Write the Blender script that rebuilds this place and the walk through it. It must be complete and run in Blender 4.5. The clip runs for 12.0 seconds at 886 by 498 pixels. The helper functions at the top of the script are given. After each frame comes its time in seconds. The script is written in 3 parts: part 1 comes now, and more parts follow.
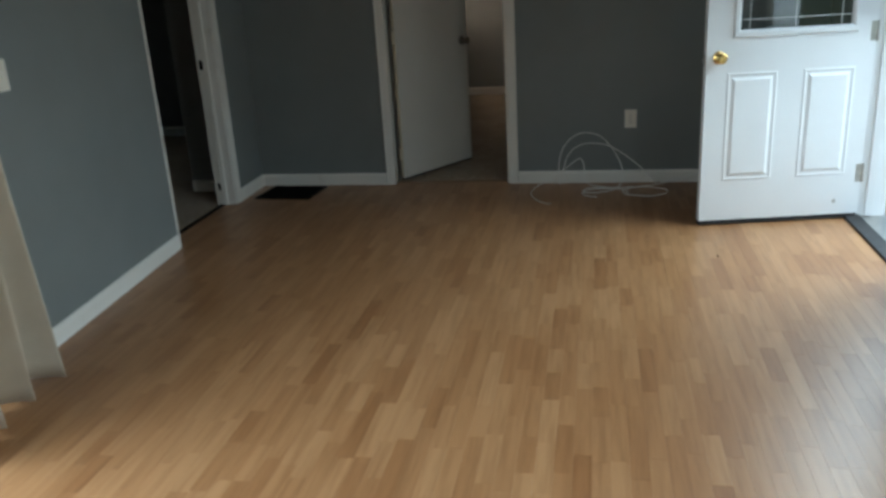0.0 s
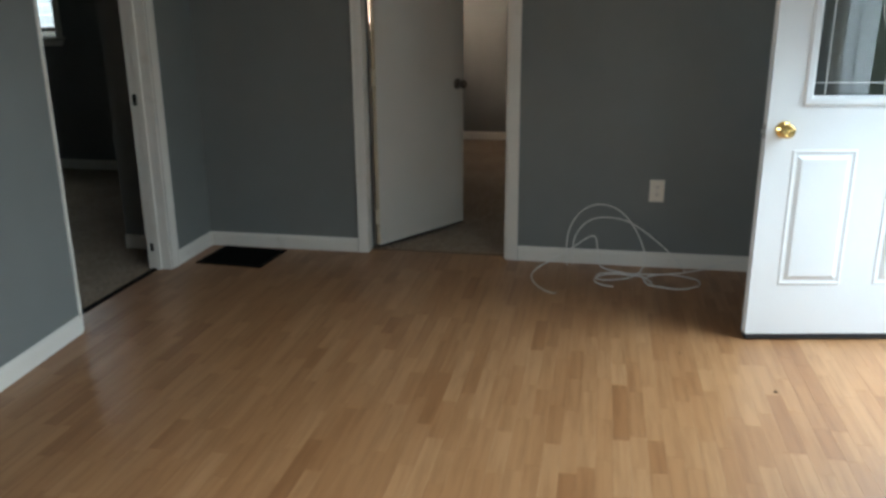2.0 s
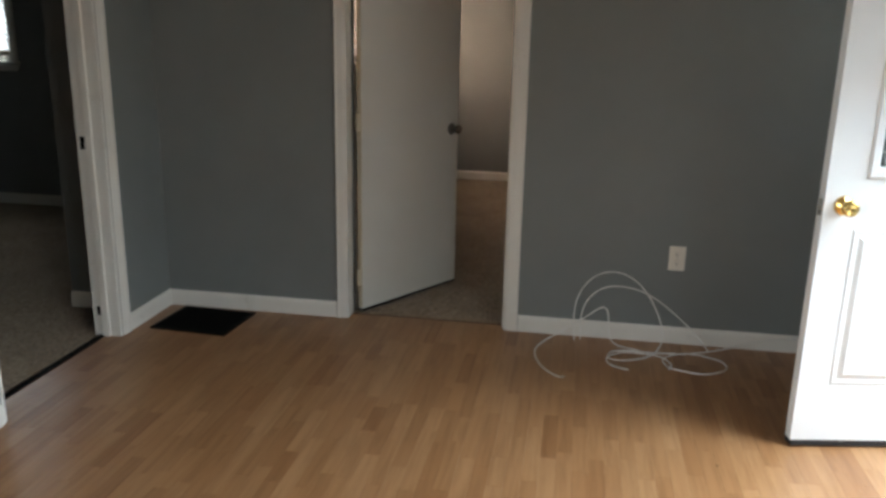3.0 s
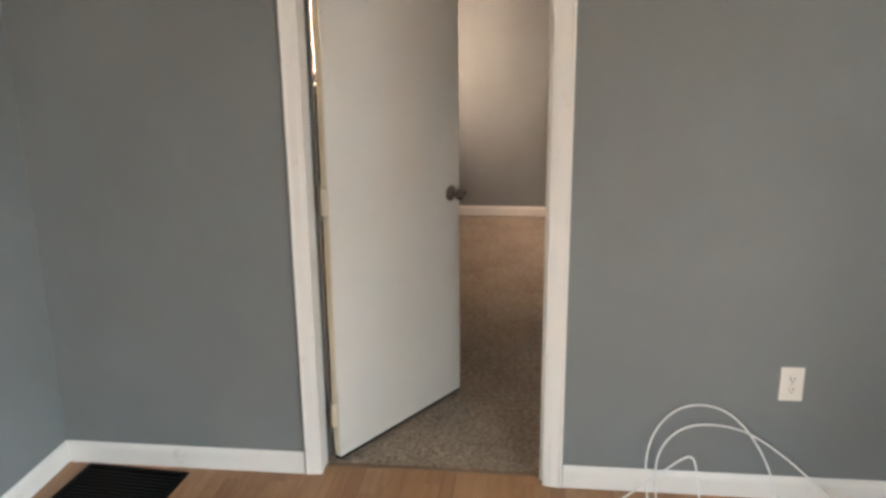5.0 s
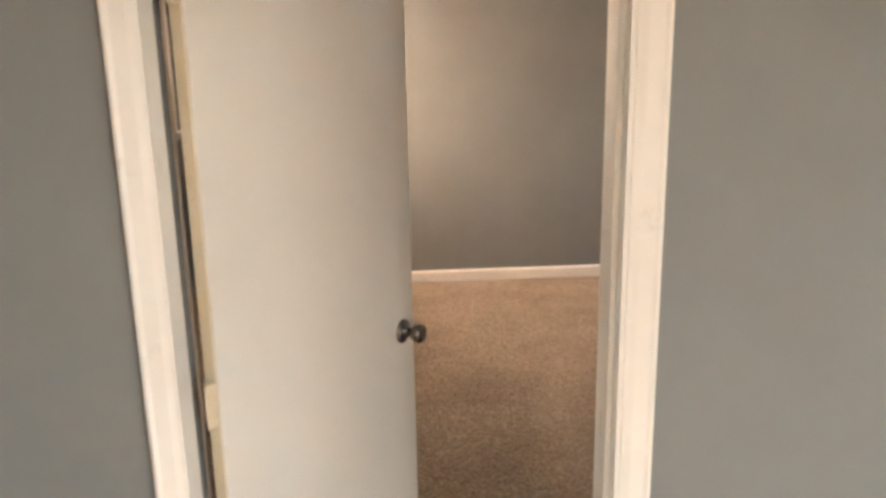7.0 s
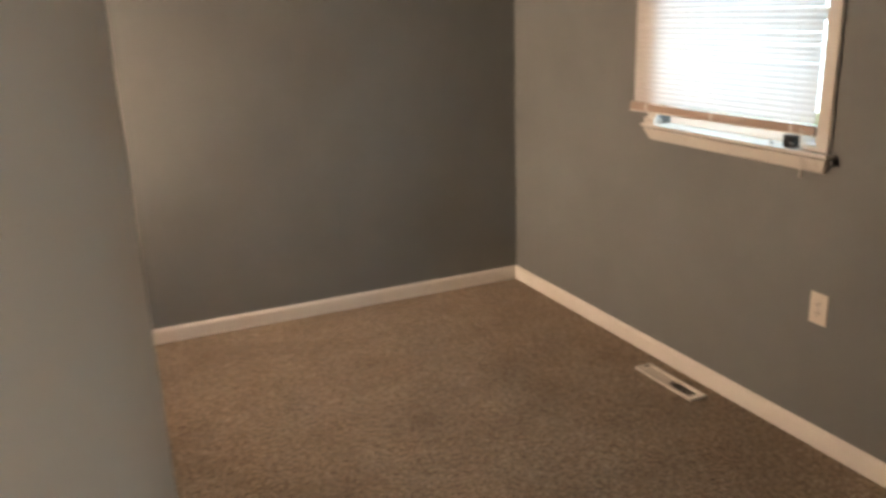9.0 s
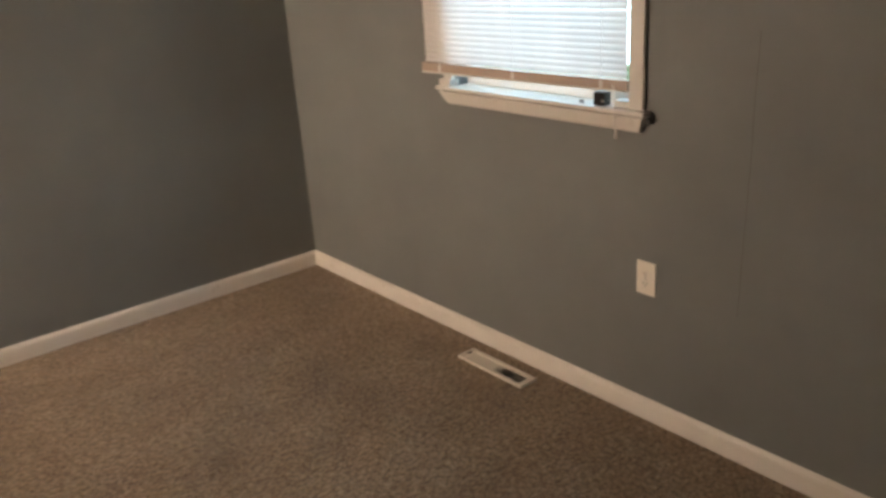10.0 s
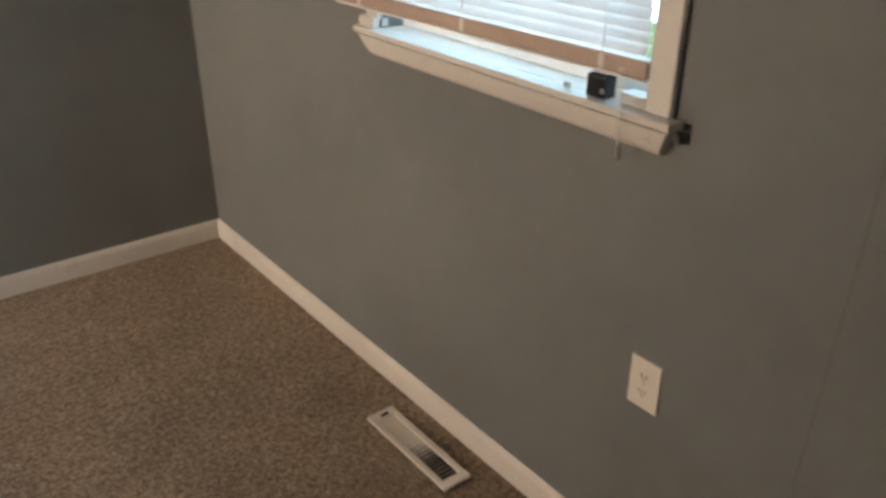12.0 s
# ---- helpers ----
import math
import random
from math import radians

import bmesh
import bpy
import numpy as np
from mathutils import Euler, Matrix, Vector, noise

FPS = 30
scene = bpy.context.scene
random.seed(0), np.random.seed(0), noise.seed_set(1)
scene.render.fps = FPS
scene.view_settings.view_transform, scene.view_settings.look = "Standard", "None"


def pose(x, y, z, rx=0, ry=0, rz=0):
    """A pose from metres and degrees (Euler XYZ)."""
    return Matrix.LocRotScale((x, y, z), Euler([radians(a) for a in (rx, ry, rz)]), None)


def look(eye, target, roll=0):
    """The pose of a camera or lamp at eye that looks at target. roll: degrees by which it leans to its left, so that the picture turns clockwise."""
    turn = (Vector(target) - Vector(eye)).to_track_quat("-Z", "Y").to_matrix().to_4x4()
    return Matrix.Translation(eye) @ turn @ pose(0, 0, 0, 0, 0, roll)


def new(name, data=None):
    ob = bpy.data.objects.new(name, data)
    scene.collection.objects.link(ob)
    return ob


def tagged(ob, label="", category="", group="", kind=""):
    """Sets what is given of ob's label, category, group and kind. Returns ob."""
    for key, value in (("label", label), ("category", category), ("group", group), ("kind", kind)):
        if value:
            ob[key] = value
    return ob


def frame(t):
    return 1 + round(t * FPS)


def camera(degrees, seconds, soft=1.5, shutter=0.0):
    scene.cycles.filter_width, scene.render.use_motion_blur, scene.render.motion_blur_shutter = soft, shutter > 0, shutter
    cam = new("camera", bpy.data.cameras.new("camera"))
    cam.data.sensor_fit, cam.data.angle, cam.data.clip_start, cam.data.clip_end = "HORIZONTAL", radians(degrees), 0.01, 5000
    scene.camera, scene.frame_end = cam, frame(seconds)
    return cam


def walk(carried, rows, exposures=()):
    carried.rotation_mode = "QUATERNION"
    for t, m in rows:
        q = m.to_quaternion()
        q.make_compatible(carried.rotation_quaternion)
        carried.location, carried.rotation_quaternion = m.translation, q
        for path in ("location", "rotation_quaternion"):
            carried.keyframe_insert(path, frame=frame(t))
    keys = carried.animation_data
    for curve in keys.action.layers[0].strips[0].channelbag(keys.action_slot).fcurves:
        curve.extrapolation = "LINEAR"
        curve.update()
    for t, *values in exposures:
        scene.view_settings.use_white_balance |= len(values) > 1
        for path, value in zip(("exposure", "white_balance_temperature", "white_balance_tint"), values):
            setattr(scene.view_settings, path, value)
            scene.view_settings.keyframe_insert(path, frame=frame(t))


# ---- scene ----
EXPOSURES = [(0.0, 0.05, 5950, -1), (0.5, 0.05, 5900, -3), (1.0, 0.15, 5950, 0), (1.5, 0.8, 6200, 4), (2.0, 0.6, 6100, 3), (2.5, 0.55, 6150, 3), (3.0, 1.05, 6500, 8), (3.2, 1.15, 6600, 9), (4.8, 2.4, 6350, 10), (5.5, 2.9, 6350, 10),
             (6.0, 3.0, 6850, 12), (6.7, 3.1, 7000, 13), (8.5, 3.2, 6100, 6), (9.0, 2.2, 6800, 9), (9.5, 2.05, 6650, 7), (10.0, 1.95, 6450, 6), (11.0, 2.2, 6100, 4), (11.4, 2.95, 6000, 4), (11.6, 2.85, 6000, 4), (12.0, 2.0, 6000, 3)]
SKY, SUN = 0.15, 4.0
cam = camera(57.2, 12.0, soft=3.0, shutter=0.4)
PATH = [
    (0, (0.346, -0.387, 1.444), (-0.025, 1.468, 0.795), -3.4),
    (0.5, (0.344, -0.131, 1.334), (0.059, 1.73, 0.66), -1.3),
    (1, (0.192, 0.138, 1.416), (-0.041, 2.026, 0.798), 1.8),
    (1.5, (0.151, 0.336, 1.44), (-0.199, 2.195, 0.789), 1.7),
    (2, (0.239, 0.663, 1.428), (-0.124, 2.542, 0.848), -0.4),
    (2.5, (0.199, 0.925, 1.406), (-0.17, 2.788, 0.78), -0.2),
    (3, (0.058, 1.225, 1.488), (-0.253, 3.13, 0.964), 1.2),
    (3.2, (0.026, 1.309, 1.482), (-0.258, 3.22, 0.964), 1.0),
    (4.8, (-0.28, 2.394, 1.624), (-0.538, 4.306, 1.098), -0.2),
    (5, (-0.306, 2.509, 1.625), (-0.53, 4.422, 1.088), -0.6),
    (5.5, (-0.362, 2.856, 1.639), (-0.535, 4.761, 1.054), -1.6),
    (6, (-0.467, 3.169, 1.68), (-0.614, 5.089, 1.142), -2.9),
    (6.5, (-0.663, 3.46, 1.717), (-0.65, 5.399, 1.226), -1.7),
    (8.3, (-0.69, 4.631, 1.653), (-0.35, 6.527, 1.116), -3.1),
    (8.5, (-0.705, 4.805, 1.681), (-0.254, 6.683, 1.162), -2.8),
    (9, (-0.67, 5.078, 1.69), (0.108, 6.833, 1.115), -2.0),
    (9.5, (-0.44, 5.324, 1.706), (0.546, 6.937, 1.053), -5.6),
    (10, (-0.388, 5.507, 1.68), (0.772, 6.977, 0.98), -3.9),
    (10.5, (-0.262, 5.762, 1.642), (1.055, 7.061, 0.882), -3.7),
    (11, (-0.087, 5.965, 1.626), (1.329, 7.096, 0.792), -1.4),
    (11.5, (0.281, 6.088, 1.611), (1.57, 7.332, 0.722), -1.0),
    (12, (0.552, 6.258, 1.597), (1.646, 7.662, 0.685), 0.4),
]
walk(cam, [(t, look(eye, target, roll)) for t, eye, target, roll in PATH], EXPOSURES)

# ---------- world, sun, exposure ----------
world = bpy.data.worlds.new("world")
scene.world = world
world.use_nodes = True
wn = world.node_tree.nodes
wl = world.node_tree.links
sky = wn.new("ShaderNodeTexSky")
sky.sky_type = 'NISHITA'
sky.sun_disc = False
sky.sun_elevation = radians(48)
sky.sun_rotation = radians(182)
wn["Background"].inputs["Strength"].default_value = SKY
wl.new(sky.outputs["Color"], wn["Background"].inputs["Color"])

sun = new("sun", bpy.data.lights.new("sun", 'SUN'))
sun.data.energy = SUN
sun.data.angle = radians(3)
sun.data.color = (1.0, 0.95, 0.88)
sun.matrix_world = look((-0.4, -10, 12), (0, 0, 0))


def sky_panel(name, where, target, w, h, power, colour=(0.9, 0.96, 1.0), spread=180):
    lamp = bpy.data.lights.new(name, 'AREA')
    lamp.shape = 'RECTANGLE'
    lamp.size, lamp.size_y, lamp.energy, lamp.color = w, h, power, colour
    lamp.spread = radians(spread)
    ob = new(name, lamp)
    ob.matrix_world = look(where, target)
    return ob


# daylight standing in the window openings
sky_panel("daylight_bedroom_window", (1.99, 7.66, 1.66), (0, 7.66, 1.5), 0.92, 0.86, 3.2, (0.60, 0.82, 1.0))
sky_panel("daylight_side_window", (-2.33, 8.72, 1.62), (-0.6, 9.5, 1.1), 0.9, 0.95, 31, (1.0, 0.68, 0.49))
sky_panel("daylight_left_room", (-4.9, 7.44, 1.65), (-4.9, 0, 1.5), 0.9, 0.95, 12)
sky_panel("daylight_patio_door", (-1.98, 0.95, 1.05), (-0.2, 1.5, 0.2), 1.5, 1.9, 36, spread=126)
# this opening is unseen; it and its panel are added to light the near floor
sky_panel("daylight_east_window", (1.90, 0.85, 1.52), (0.5, 1.5, 0.3), 1.5, 1.1, 18, (0.88, 0.95, 1.0), 114)
sky_panel("daylight_entry", (1.99, 3.87, 1.25), (1.2, 3.3, 0.1), 0.8, 1.45, 26, (0.82, 0.92, 1.0), 120)


# ---------- materials ----------
def material(name):
    m = bpy.data.materials.new(name)
    m.use_nodes = True
    return m, m.node_tree.nodes, m.node_tree.links, m.node_tree.nodes["Principled BSDF"]


def tex_noise(n, l, coord, scale, detail=4, rough=0.55):
    t = n.new("ShaderNodeTexNoise")
    t.inputs["Scale"].default_value = scale
    t.inputs["Detail"].default_value = detail
    t.inputs["Roughness"].default_value = rough
    l.new(coord, t.inputs["Vector"])
    return t


def ramp(n, l, fac, stops):
    r = n.new("ShaderNodeValToRGB")
    while len(r.color_ramp.elements) < len(stops):
        r.color_ramp.elements.new(0.5)
    for e, (p, c) in zip(r.color_ramp.elements, stops):
        e.position, e.color = p, (*c, 1)
    l.new(fac, r.inputs["Fac"])
    return r


def mixed(n, l, kind, fac, a, b):
    m = n.new("ShaderNodeMix")
    m.data_type, m.blend_type = 'RGBA', kind
    if isinstance(fac, float):
        m.inputs[0].default_value = fac
    else:
        l.new(fac, m.inputs[0])
    for i, v in ((6, a), (7, b)):
        if isinstance(v, tuple):
            m.inputs[i].default_value = (*v, 1)
        else:
            l.new(v, m.inputs[i])
    return m.outputs[2]


def bump(n, l, b, height, strength, distance):
    k = n.new("ShaderNodeBump")
    k.inputs["Strength"].default_value = strength
    k.inputs["Distance"].default_value = distance
    l.new(height, k.inputs["Height"])
    l.new(k.outputs["Normal"], b.inputs["Normal"])


def paint(name, colour, rough=0.5, blotch=0.08, relief=0.15, grime=None):
    """Painted surface: roller stipple, faint blotches, a few scuffs."""
    m, n, l, b = material(name)
    c = n.new("ShaderNodeNewGeometry").outputs["Position"]
    big = tex_noise(n, l, c, 1.7, 5)
    lo = tuple(v * (1 - blotch) for v in colour)
    hi = tuple(min(1, v * (1 + blotch)) for v in colour)
    col = ramp(n, l, big.outputs["Fac"], [(0.3, lo), (0.7, hi)]).outputs["Color"]
    if grime:
        spots = tex_noise(n, l, c, 9, 8, 0.7)
        mask = ramp(n, l, spots.outputs["Fac"], [(0.60, (0, 0, 0)), (0.78, (1, 1, 1))]).outputs["Color"]
        col = mixed(n, l, 'MIX', mask, col, grime)
    l.new(col, b.inputs["Base Color"])
    b.inputs["Roughness"].default_value = rough
    b.inputs["Specular IOR Level"].default_value = 0.35
    fine = tex_noise(n, l, c, 380, 3)
    bump(n, l, b, fine.outputs["Fac"], relief, 0.002)
    return m


WALL = paint("grey_wall_paint", (0.192, 0.206, 0.205), 0.55, 0.07, 0.2)
TRIM = paint("white_trim_paint", (0.74, 0.72, 0.67), 0.38, 0.05, 0.1, (0.55, 0.51, 0.44))
DOORWHITE = paint("interior_door_paint", (0.62, 0.595, 0.54), 0.62, 0.04, 0.12)
FRONTWHITE = paint("front_door_enamel", (0.80, 0.82, 0.83), 0.3, 0.03, 0.06)
CEIL = paint("ceiling_white", (0.78, 0.77, 0.74), 0.8, 0.03, 0.4)
PLATE = paint("ivory_plate", (0.78, 0.74, 0.66), 0.3, 0.02, 0.02)
CREAM = paint("yellowed_cream_paint", (0.62, 0.55, 0.41), 0.4, 0.12, 0.2, (0.4, 0.34, 0.24))
VINYL = paint("blind_vinyl", (0.80, 0.79, 0.76), 0.4, 0.02, 0.0)
RAILM = paint("blind_bottom_rail", (0.50, 0.40, 0.33), 0.45, 0.1, 0.1)
SIDING = paint("pale_siding", (0.6, 0.6, 0.57), 0.6, 0.05, 0.1)


def plain(name, colour, rough=0.4, metal=0.0, vary=0.15):
    m, n, l, b = material(name)
    c = n.new("ShaderNodeTexCoord").outputs["Object"]
    t = tex_noise(n, l, c, 40, 4)
    lo = tuple(v * (1 - vary) for v in colour)
    hi = tuple(min(1, v * (1 + vary)) for v in colour)
    l.new(ramp(n, l, t.outputs["Fac"], [(0.3, lo), (0.7, hi)]).outputs["Color"], b.inputs["Base Color"])
    r = n.new("ShaderNodeMapRange")
    r.inputs["To Min"].default_value, r.inputs["To Max"].default_value = rough * 0.75, min(1, rough * 1.3)
    l.new(t.outputs["Fac"], r.inputs["Value"])
    l.new(r.outputs["Result"], b.inputs["Roughness"])
    b.inputs["Metallic"].default_value = metal
    return m


BRASS = plain("polished_brass", (0.78, 0.55, 0.20), 0.16, 1.0, 0.08)
NICKEL = plain("aged_nickel", (0.17, 0.15, 0.13), 0.28, 1.0, 0.2)
STEEL = plain("worn_steel", (0.5, 0.49, 0.46), 0.35, 1.0, 0.15)
BLACK = plain("black_rubber", (0.015, 0.015, 0.016), 0.6)
# dark metal parts, and the painted shade below the bedroom door
DARKMETAL_SHADE = plain("dark_metal_and_shade", (0.004, 0.0036, 0.0032), 0.7, 0.0)
DARKMETAL_SHADE.node_tree.nodes["Principled BSDF"].inputs["Specular IOR Level"].default_value = 0.12
HOLE_SHADE = plain("duct_shade", (0.006, 0.006, 0.006), 0.9)
CABLE = plain("white_cable_jacket", (0.72, 0.71, 0.68), 0.4, 0.0, 0.06)
LEAD = plain("leaded_came", (0.62, 0.64, 0.63), 0.3, 0.3, 0.1)
BRACKET = plain("dull_grey_bracket", (0.07, 0.08, 0.085), 0.5)
BLACKPLASTIC = plain("black_plastic", (0.012, 0.012, 0.013), 0.3)
SEAM = plain("carpet_edge_binding", (0.20, 0.13, 0.08), 0.8)
# floor crumbs, and the painted shade line under the window sills
DIRT_GAP_SHADE = plain("debris_and_gap_shade", (0.05, 0.035, 0.025), 0.9)


def glass_material():
    m, n, l, b = material("window_glass")
    b.inputs["Base Color"].default_value = (0.92, 0.97, 0.97, 1)
    b.inputs["Transmission Weight"].default_value = 1.0
    b.inputs["Roughness"].default_value = 0.02
    b.inputs["IOR"].default_value = 1.45
    return m


GLASS = glass_material()


def fabric_material():
    m, n, l, b = material("cream_curtain_cloth")
    c = n.new("ShaderNodeTexCoord").outputs["Object"]
    w = n.new("ShaderNodeTexWave")
    w.inputs["Scale"].default_value = 260
    w.inputs["Distortion"].default_value = 1.5
    l.new(c, w.inputs["Vector"])
    t = tex_noise(n, l, c, 6, 4)
    l.new(ramp(n, l, t.outputs["Fac"], [(0.3, (0.60, 0.54, 0.44)), (0.7, (0.70, 0.64, 0.53))]).outputs["Color"], b.inputs["Base Color"])
    b.inputs["Roughness"].default_value = 0.85
    b.inputs["Sheen Weight"].default_value = 0.2
    bump(n, l, b, w.outputs["Fac"], 0.25, 0.001)
    out = n["Material Output"]
    tr = n.new("ShaderNodeBsdfTranslucent")
    tr.inputs["Color"].default_value = (0.7, 0.62, 0.5, 1)
    mx = n.new("ShaderNodeMixShader")
    mx.inputs["Fac"].default_value = 0.25
    l.new(b.outputs["BSDF"], mx.inputs[1])
    l.new(tr.outputs["BSDF"], mx.inputs[2])
    l.new(mx.outputs["Shader"], out.inputs["Surface"])
    return m


CLOTH = fabric_material()


def slat_material():
    m, n, l, b = material("translucent_blind_slat")
    c = n.new("ShaderNodeTexCoord").outputs["Object"]
    t = tex_noise(n, l, c, 8, 3)
    l.new(ramp(n, l, t.outputs["Fac"], [(0.3, (0.74, 0.73, 0.70)), (0.7, (0.82, 0.81, 0.79))]).outputs["Color"], b.inputs["Base Color"])
    b.inputs["Roughness"].default_value = 0.4
    tr = n.new("ShaderNodeBsdfTranslucent")
    tr.inputs["Color"].default_value = (0.8, 0.82, 0.85, 1)
    mx = n.new("ShaderNodeMixShader")
    mx.inputs["Fac"].default_value = 0.16
    l.new(b.outputs["BSDF"], mx.inputs[1])
    l.new(tr.outputs["BSDF"], mx.inputs[2])
    l.new(mx.outputs["Shader"], n["Material Output"].inputs["Surface"])
    return m


SLAT = slat_material()


def laminate_material():
    """Beech-look strips: tone per strip, long grain along y, small pores."""
    m, n, l, b = material("beech_laminate")
    g = n.new("ShaderNodeNewGeometry")
    oi = n.new("ShaderNodeObjectInfo")
    add = n.new("ShaderNodeMath")
    add.operation = 'ADD'
    l.new(g.outputs["Random Per Island"], add.inputs[0])
    l.new(oi.outputs["Random"], add.inputs[1])
    fr = n.new("ShaderNodeMath")
    fr.operation = 'FRACT'
    l.new(add.outputs[0], fr.inputs[0])
    tone = ramp(n, l, fr.outputs[0], [(0.0, (0.262, 0.124, 0.050)), (0.14, (0.308, 0.155, 0.066)), (0.55, (0.345, 0.182, 0.081)),
                                      (0.9, (0.382, 0.211, 0.099)), (1.0, (0.280, 0.136, 0.056))])
    off = n.new("ShaderNodeVectorMath")
    off.operation = 'MULTIPLY_ADD'
    off.inputs[1].default_value = (1, 0.075, 1)
    l.new(g.outputs["Position"], off.inputs[0])
    sc = n.new("ShaderNodeCombineXYZ")
    mul = n.new("ShaderNodeMath")
    mul.operation = 'MULTIPLY'
    mul.inputs[1].default_value = 37.0
    l.new(fr.outputs[0], mul.inputs[0])
    for i in range(3):
        l.new(mul.outputs[0], sc.inputs[i])
    l.new(sc.outputs[0], off.inputs[2])
    grain = tex_noise(n, l, off.outputs[0], 36, 6, 0.62)
    gcol = ramp(n, l, grain.outputs["Fac"], [(0.32, (0.72, 0.66, 0.60)), (0.55, (1, 1, 1)), (0.8, (1.06, 1.05, 1.04))])
    col = mixed(n, l, 'MULTIPLY', 0.75, tone.outputs["Color"], gcol.outputs["Color"])
    wave = n.new("ShaderNodeTexWave")
    wave.bands_direction = 'X'
    wave.inputs["Scale"].default_value = 5
    wave.inputs["Distortion"].default_value = 7
    wave.inputs["Detail"].default_value = 2
    l.new(off.outputs[0], wave.inputs["Vector"])
    wcol = ramp(n, l, wave.outputs["Fac"], [(0.0, (0.86, 0.80, 0.74)), (0.35, (1, 1, 1))])
    col = mixed(n, l, 'MULTIPLY', 0.4, col, wcol.outputs["Color"])
    dust = tex_noise(n, l, g.outputs["Position"], 2.2, 6, 0.65)
    l.new(col, b.inputs["Base Color"])
    r = n.new("ShaderNodeMapRange")
    r.inputs["From Min"].default_value, r.inputs["From Max"].default_value = 0.3, 0.7
    r.inputs["To Min"].default_value, r.inputs["To Max"].default_value = 0.31, 0.37
    l.new(dust.outputs["Fac"], r.inputs["Value"])
    l.new(r.outputs["Result"], b.inputs["Roughness"])
    b.inputs["Specular IOR Level"].default_value = 0.5
    bump(n, l, b, grain.outputs["Fac"], 0.08, 0.001)
    return m


LAMINATE = laminate_material()


def carpet_material(name, dark, mid, light):
    m, n, l, b = material(name)
    c = n.new("ShaderNodeNewGeometry").outputs["Position"]
    tuft = tex_noise(n, l, c, 115, 4, 0.7)
    clump = tex_noise(n, l, c, 56, 4, 0.6)
    stain = tex_noise(n, l, c, 2.6, 5, 0.6)
    base = ramp(n, l, tuft.outputs["Fac"], [(0.34, dark), (0.52, mid), (0.68, light)]).outputs["Color"]
    cl = ramp(n, l, clump.outputs["Fac"], [(0.38, (0.52, 0.50, 0.48)), (0.60, (1.16, 1.15, 1.14))]).outputs["Color"]
    base = mixed(n, l, 'MULTIPLY', 0.85, base, cl)
    st = ramp(n, l, stain.outputs["Fac"], [(0.34, (0.74, 0.72, 0.70)), (0.58, (1.02, 1.02, 1.02))]).outputs["Color"]
    base = mixed(n, l, 'MULTIPLY', 0.8, base, st)
    # trodden and spilt-on patches
    for (px, py, size) in STAINS:
        d = n.new("ShaderNodeVectorMath")
        d.operation = 'DISTANCE'
        d.inputs[1].default_value = (px, py, 0)
        l.new(c, d.inputs[0])
        wob = n.new("ShaderNodeMath")
        wob.operation = 'MULTIPLY_ADD'
        wob.inputs[1].default_value = size * 1.6
        l.new(tex_noise(n, l, c, 5.5, 5, 0.65).outputs["Fac"], wob.inputs[0])
        l.new(d.outputs["Value"], wob.inputs[2])
        mk = ramp(n, l, wob.outputs[0], [(0.0, (0.62, 0.58, 0.54)), (size * 0.9, (0.72, 0.69, 0.66)), (size * 1.9, (1, 1, 1))]).outputs["Color"]
        base = mixed(n, l, 'MULTIPLY', 0.8, base, mk)
    l.new(base, b.inputs["Base Color"])
    b.inputs["Roughness"].default_value = 0.95
    b.inputs["Specular IOR Level"].default_value = 0.1
    b.inputs["Sheen Weight"].default_value = 0.25
    mixh = n.new("ShaderNodeMath")
    mixh.operation = 'ADD'
    l.new(tuft.outputs["Fac"], mixh.inputs[0])
    l.new(clump.outputs["Fac"], mixh.inputs[1])
    bump(n, l, b, mixh.outputs[0], 0.9, 0.012)
    return m


STAINS = ((1.10, 7.93, 0.20), (1.58, 8.12, 0.13), (0.48, 7.98, 0.12))
CARPET = carpet_material("tan_frieze_carpet", (0.150, 0.110, 0.068), (0.370, 0.285, 0.190), (0.57, 0.465, 0.335))


def ground_material(name, a, c2, scale, strength):
    m, n, l, b = material(name)
    c = n.new("ShaderNodeNewGeometry").outputs["Position"]
    t = tex_noise(n, l, c, scale, 8, 0.7)
    big = tex_noise(n, l, c, 0.6, 4)
    base = ramp(n, l, t.outputs["Fac"], [(0.3, a), (0.7, c2)]).outputs["Color"]
    v = ramp(n, l, big.outputs["Fac"], [(0.3, (0.8, 0.8, 0.8)), (0.7, (1.1, 1.1, 1.1))]).outputs["Color"]
    l.new(mixed(n, l, 'MULTIPLY', 0.7, base, v), b.inputs["Base Color"])
    b.inputs["Roughness"].default_value = 0.9
    bump(n, l, b, t.outputs["Fac"], strength, 0.02)
    return m


GRASS = ground_material("grass_ground", (0.035, 0.07, 0.02), (0.09, 0.14, 0.04), 18, 0.8)
CONCRETE = ground_material("weathered_concrete", (0.30, 0.29, 0.27), (0.48, 0.47, 0.44), 30, 0.4)


# ---------- builders ----------
def part(name, bm, mat, parent=None, label=""):
    me = bpy.data.meshes.new(name)
    bm.normal_update()
    bm.to_mesh(me)
    bm.free()
    me.materials.append(mat)
    ob = new(name, me)
    if parent is not None:
        ob.parent = parent
    return tagged(ob, label) if label else ob


def thing(name, m, label, category, group="", kind=""):
    ob = new(name)
    ob.matrix_world = m
    ob.empty_display_size = 0.1
    return tagged(ob, label, category, group, kind)


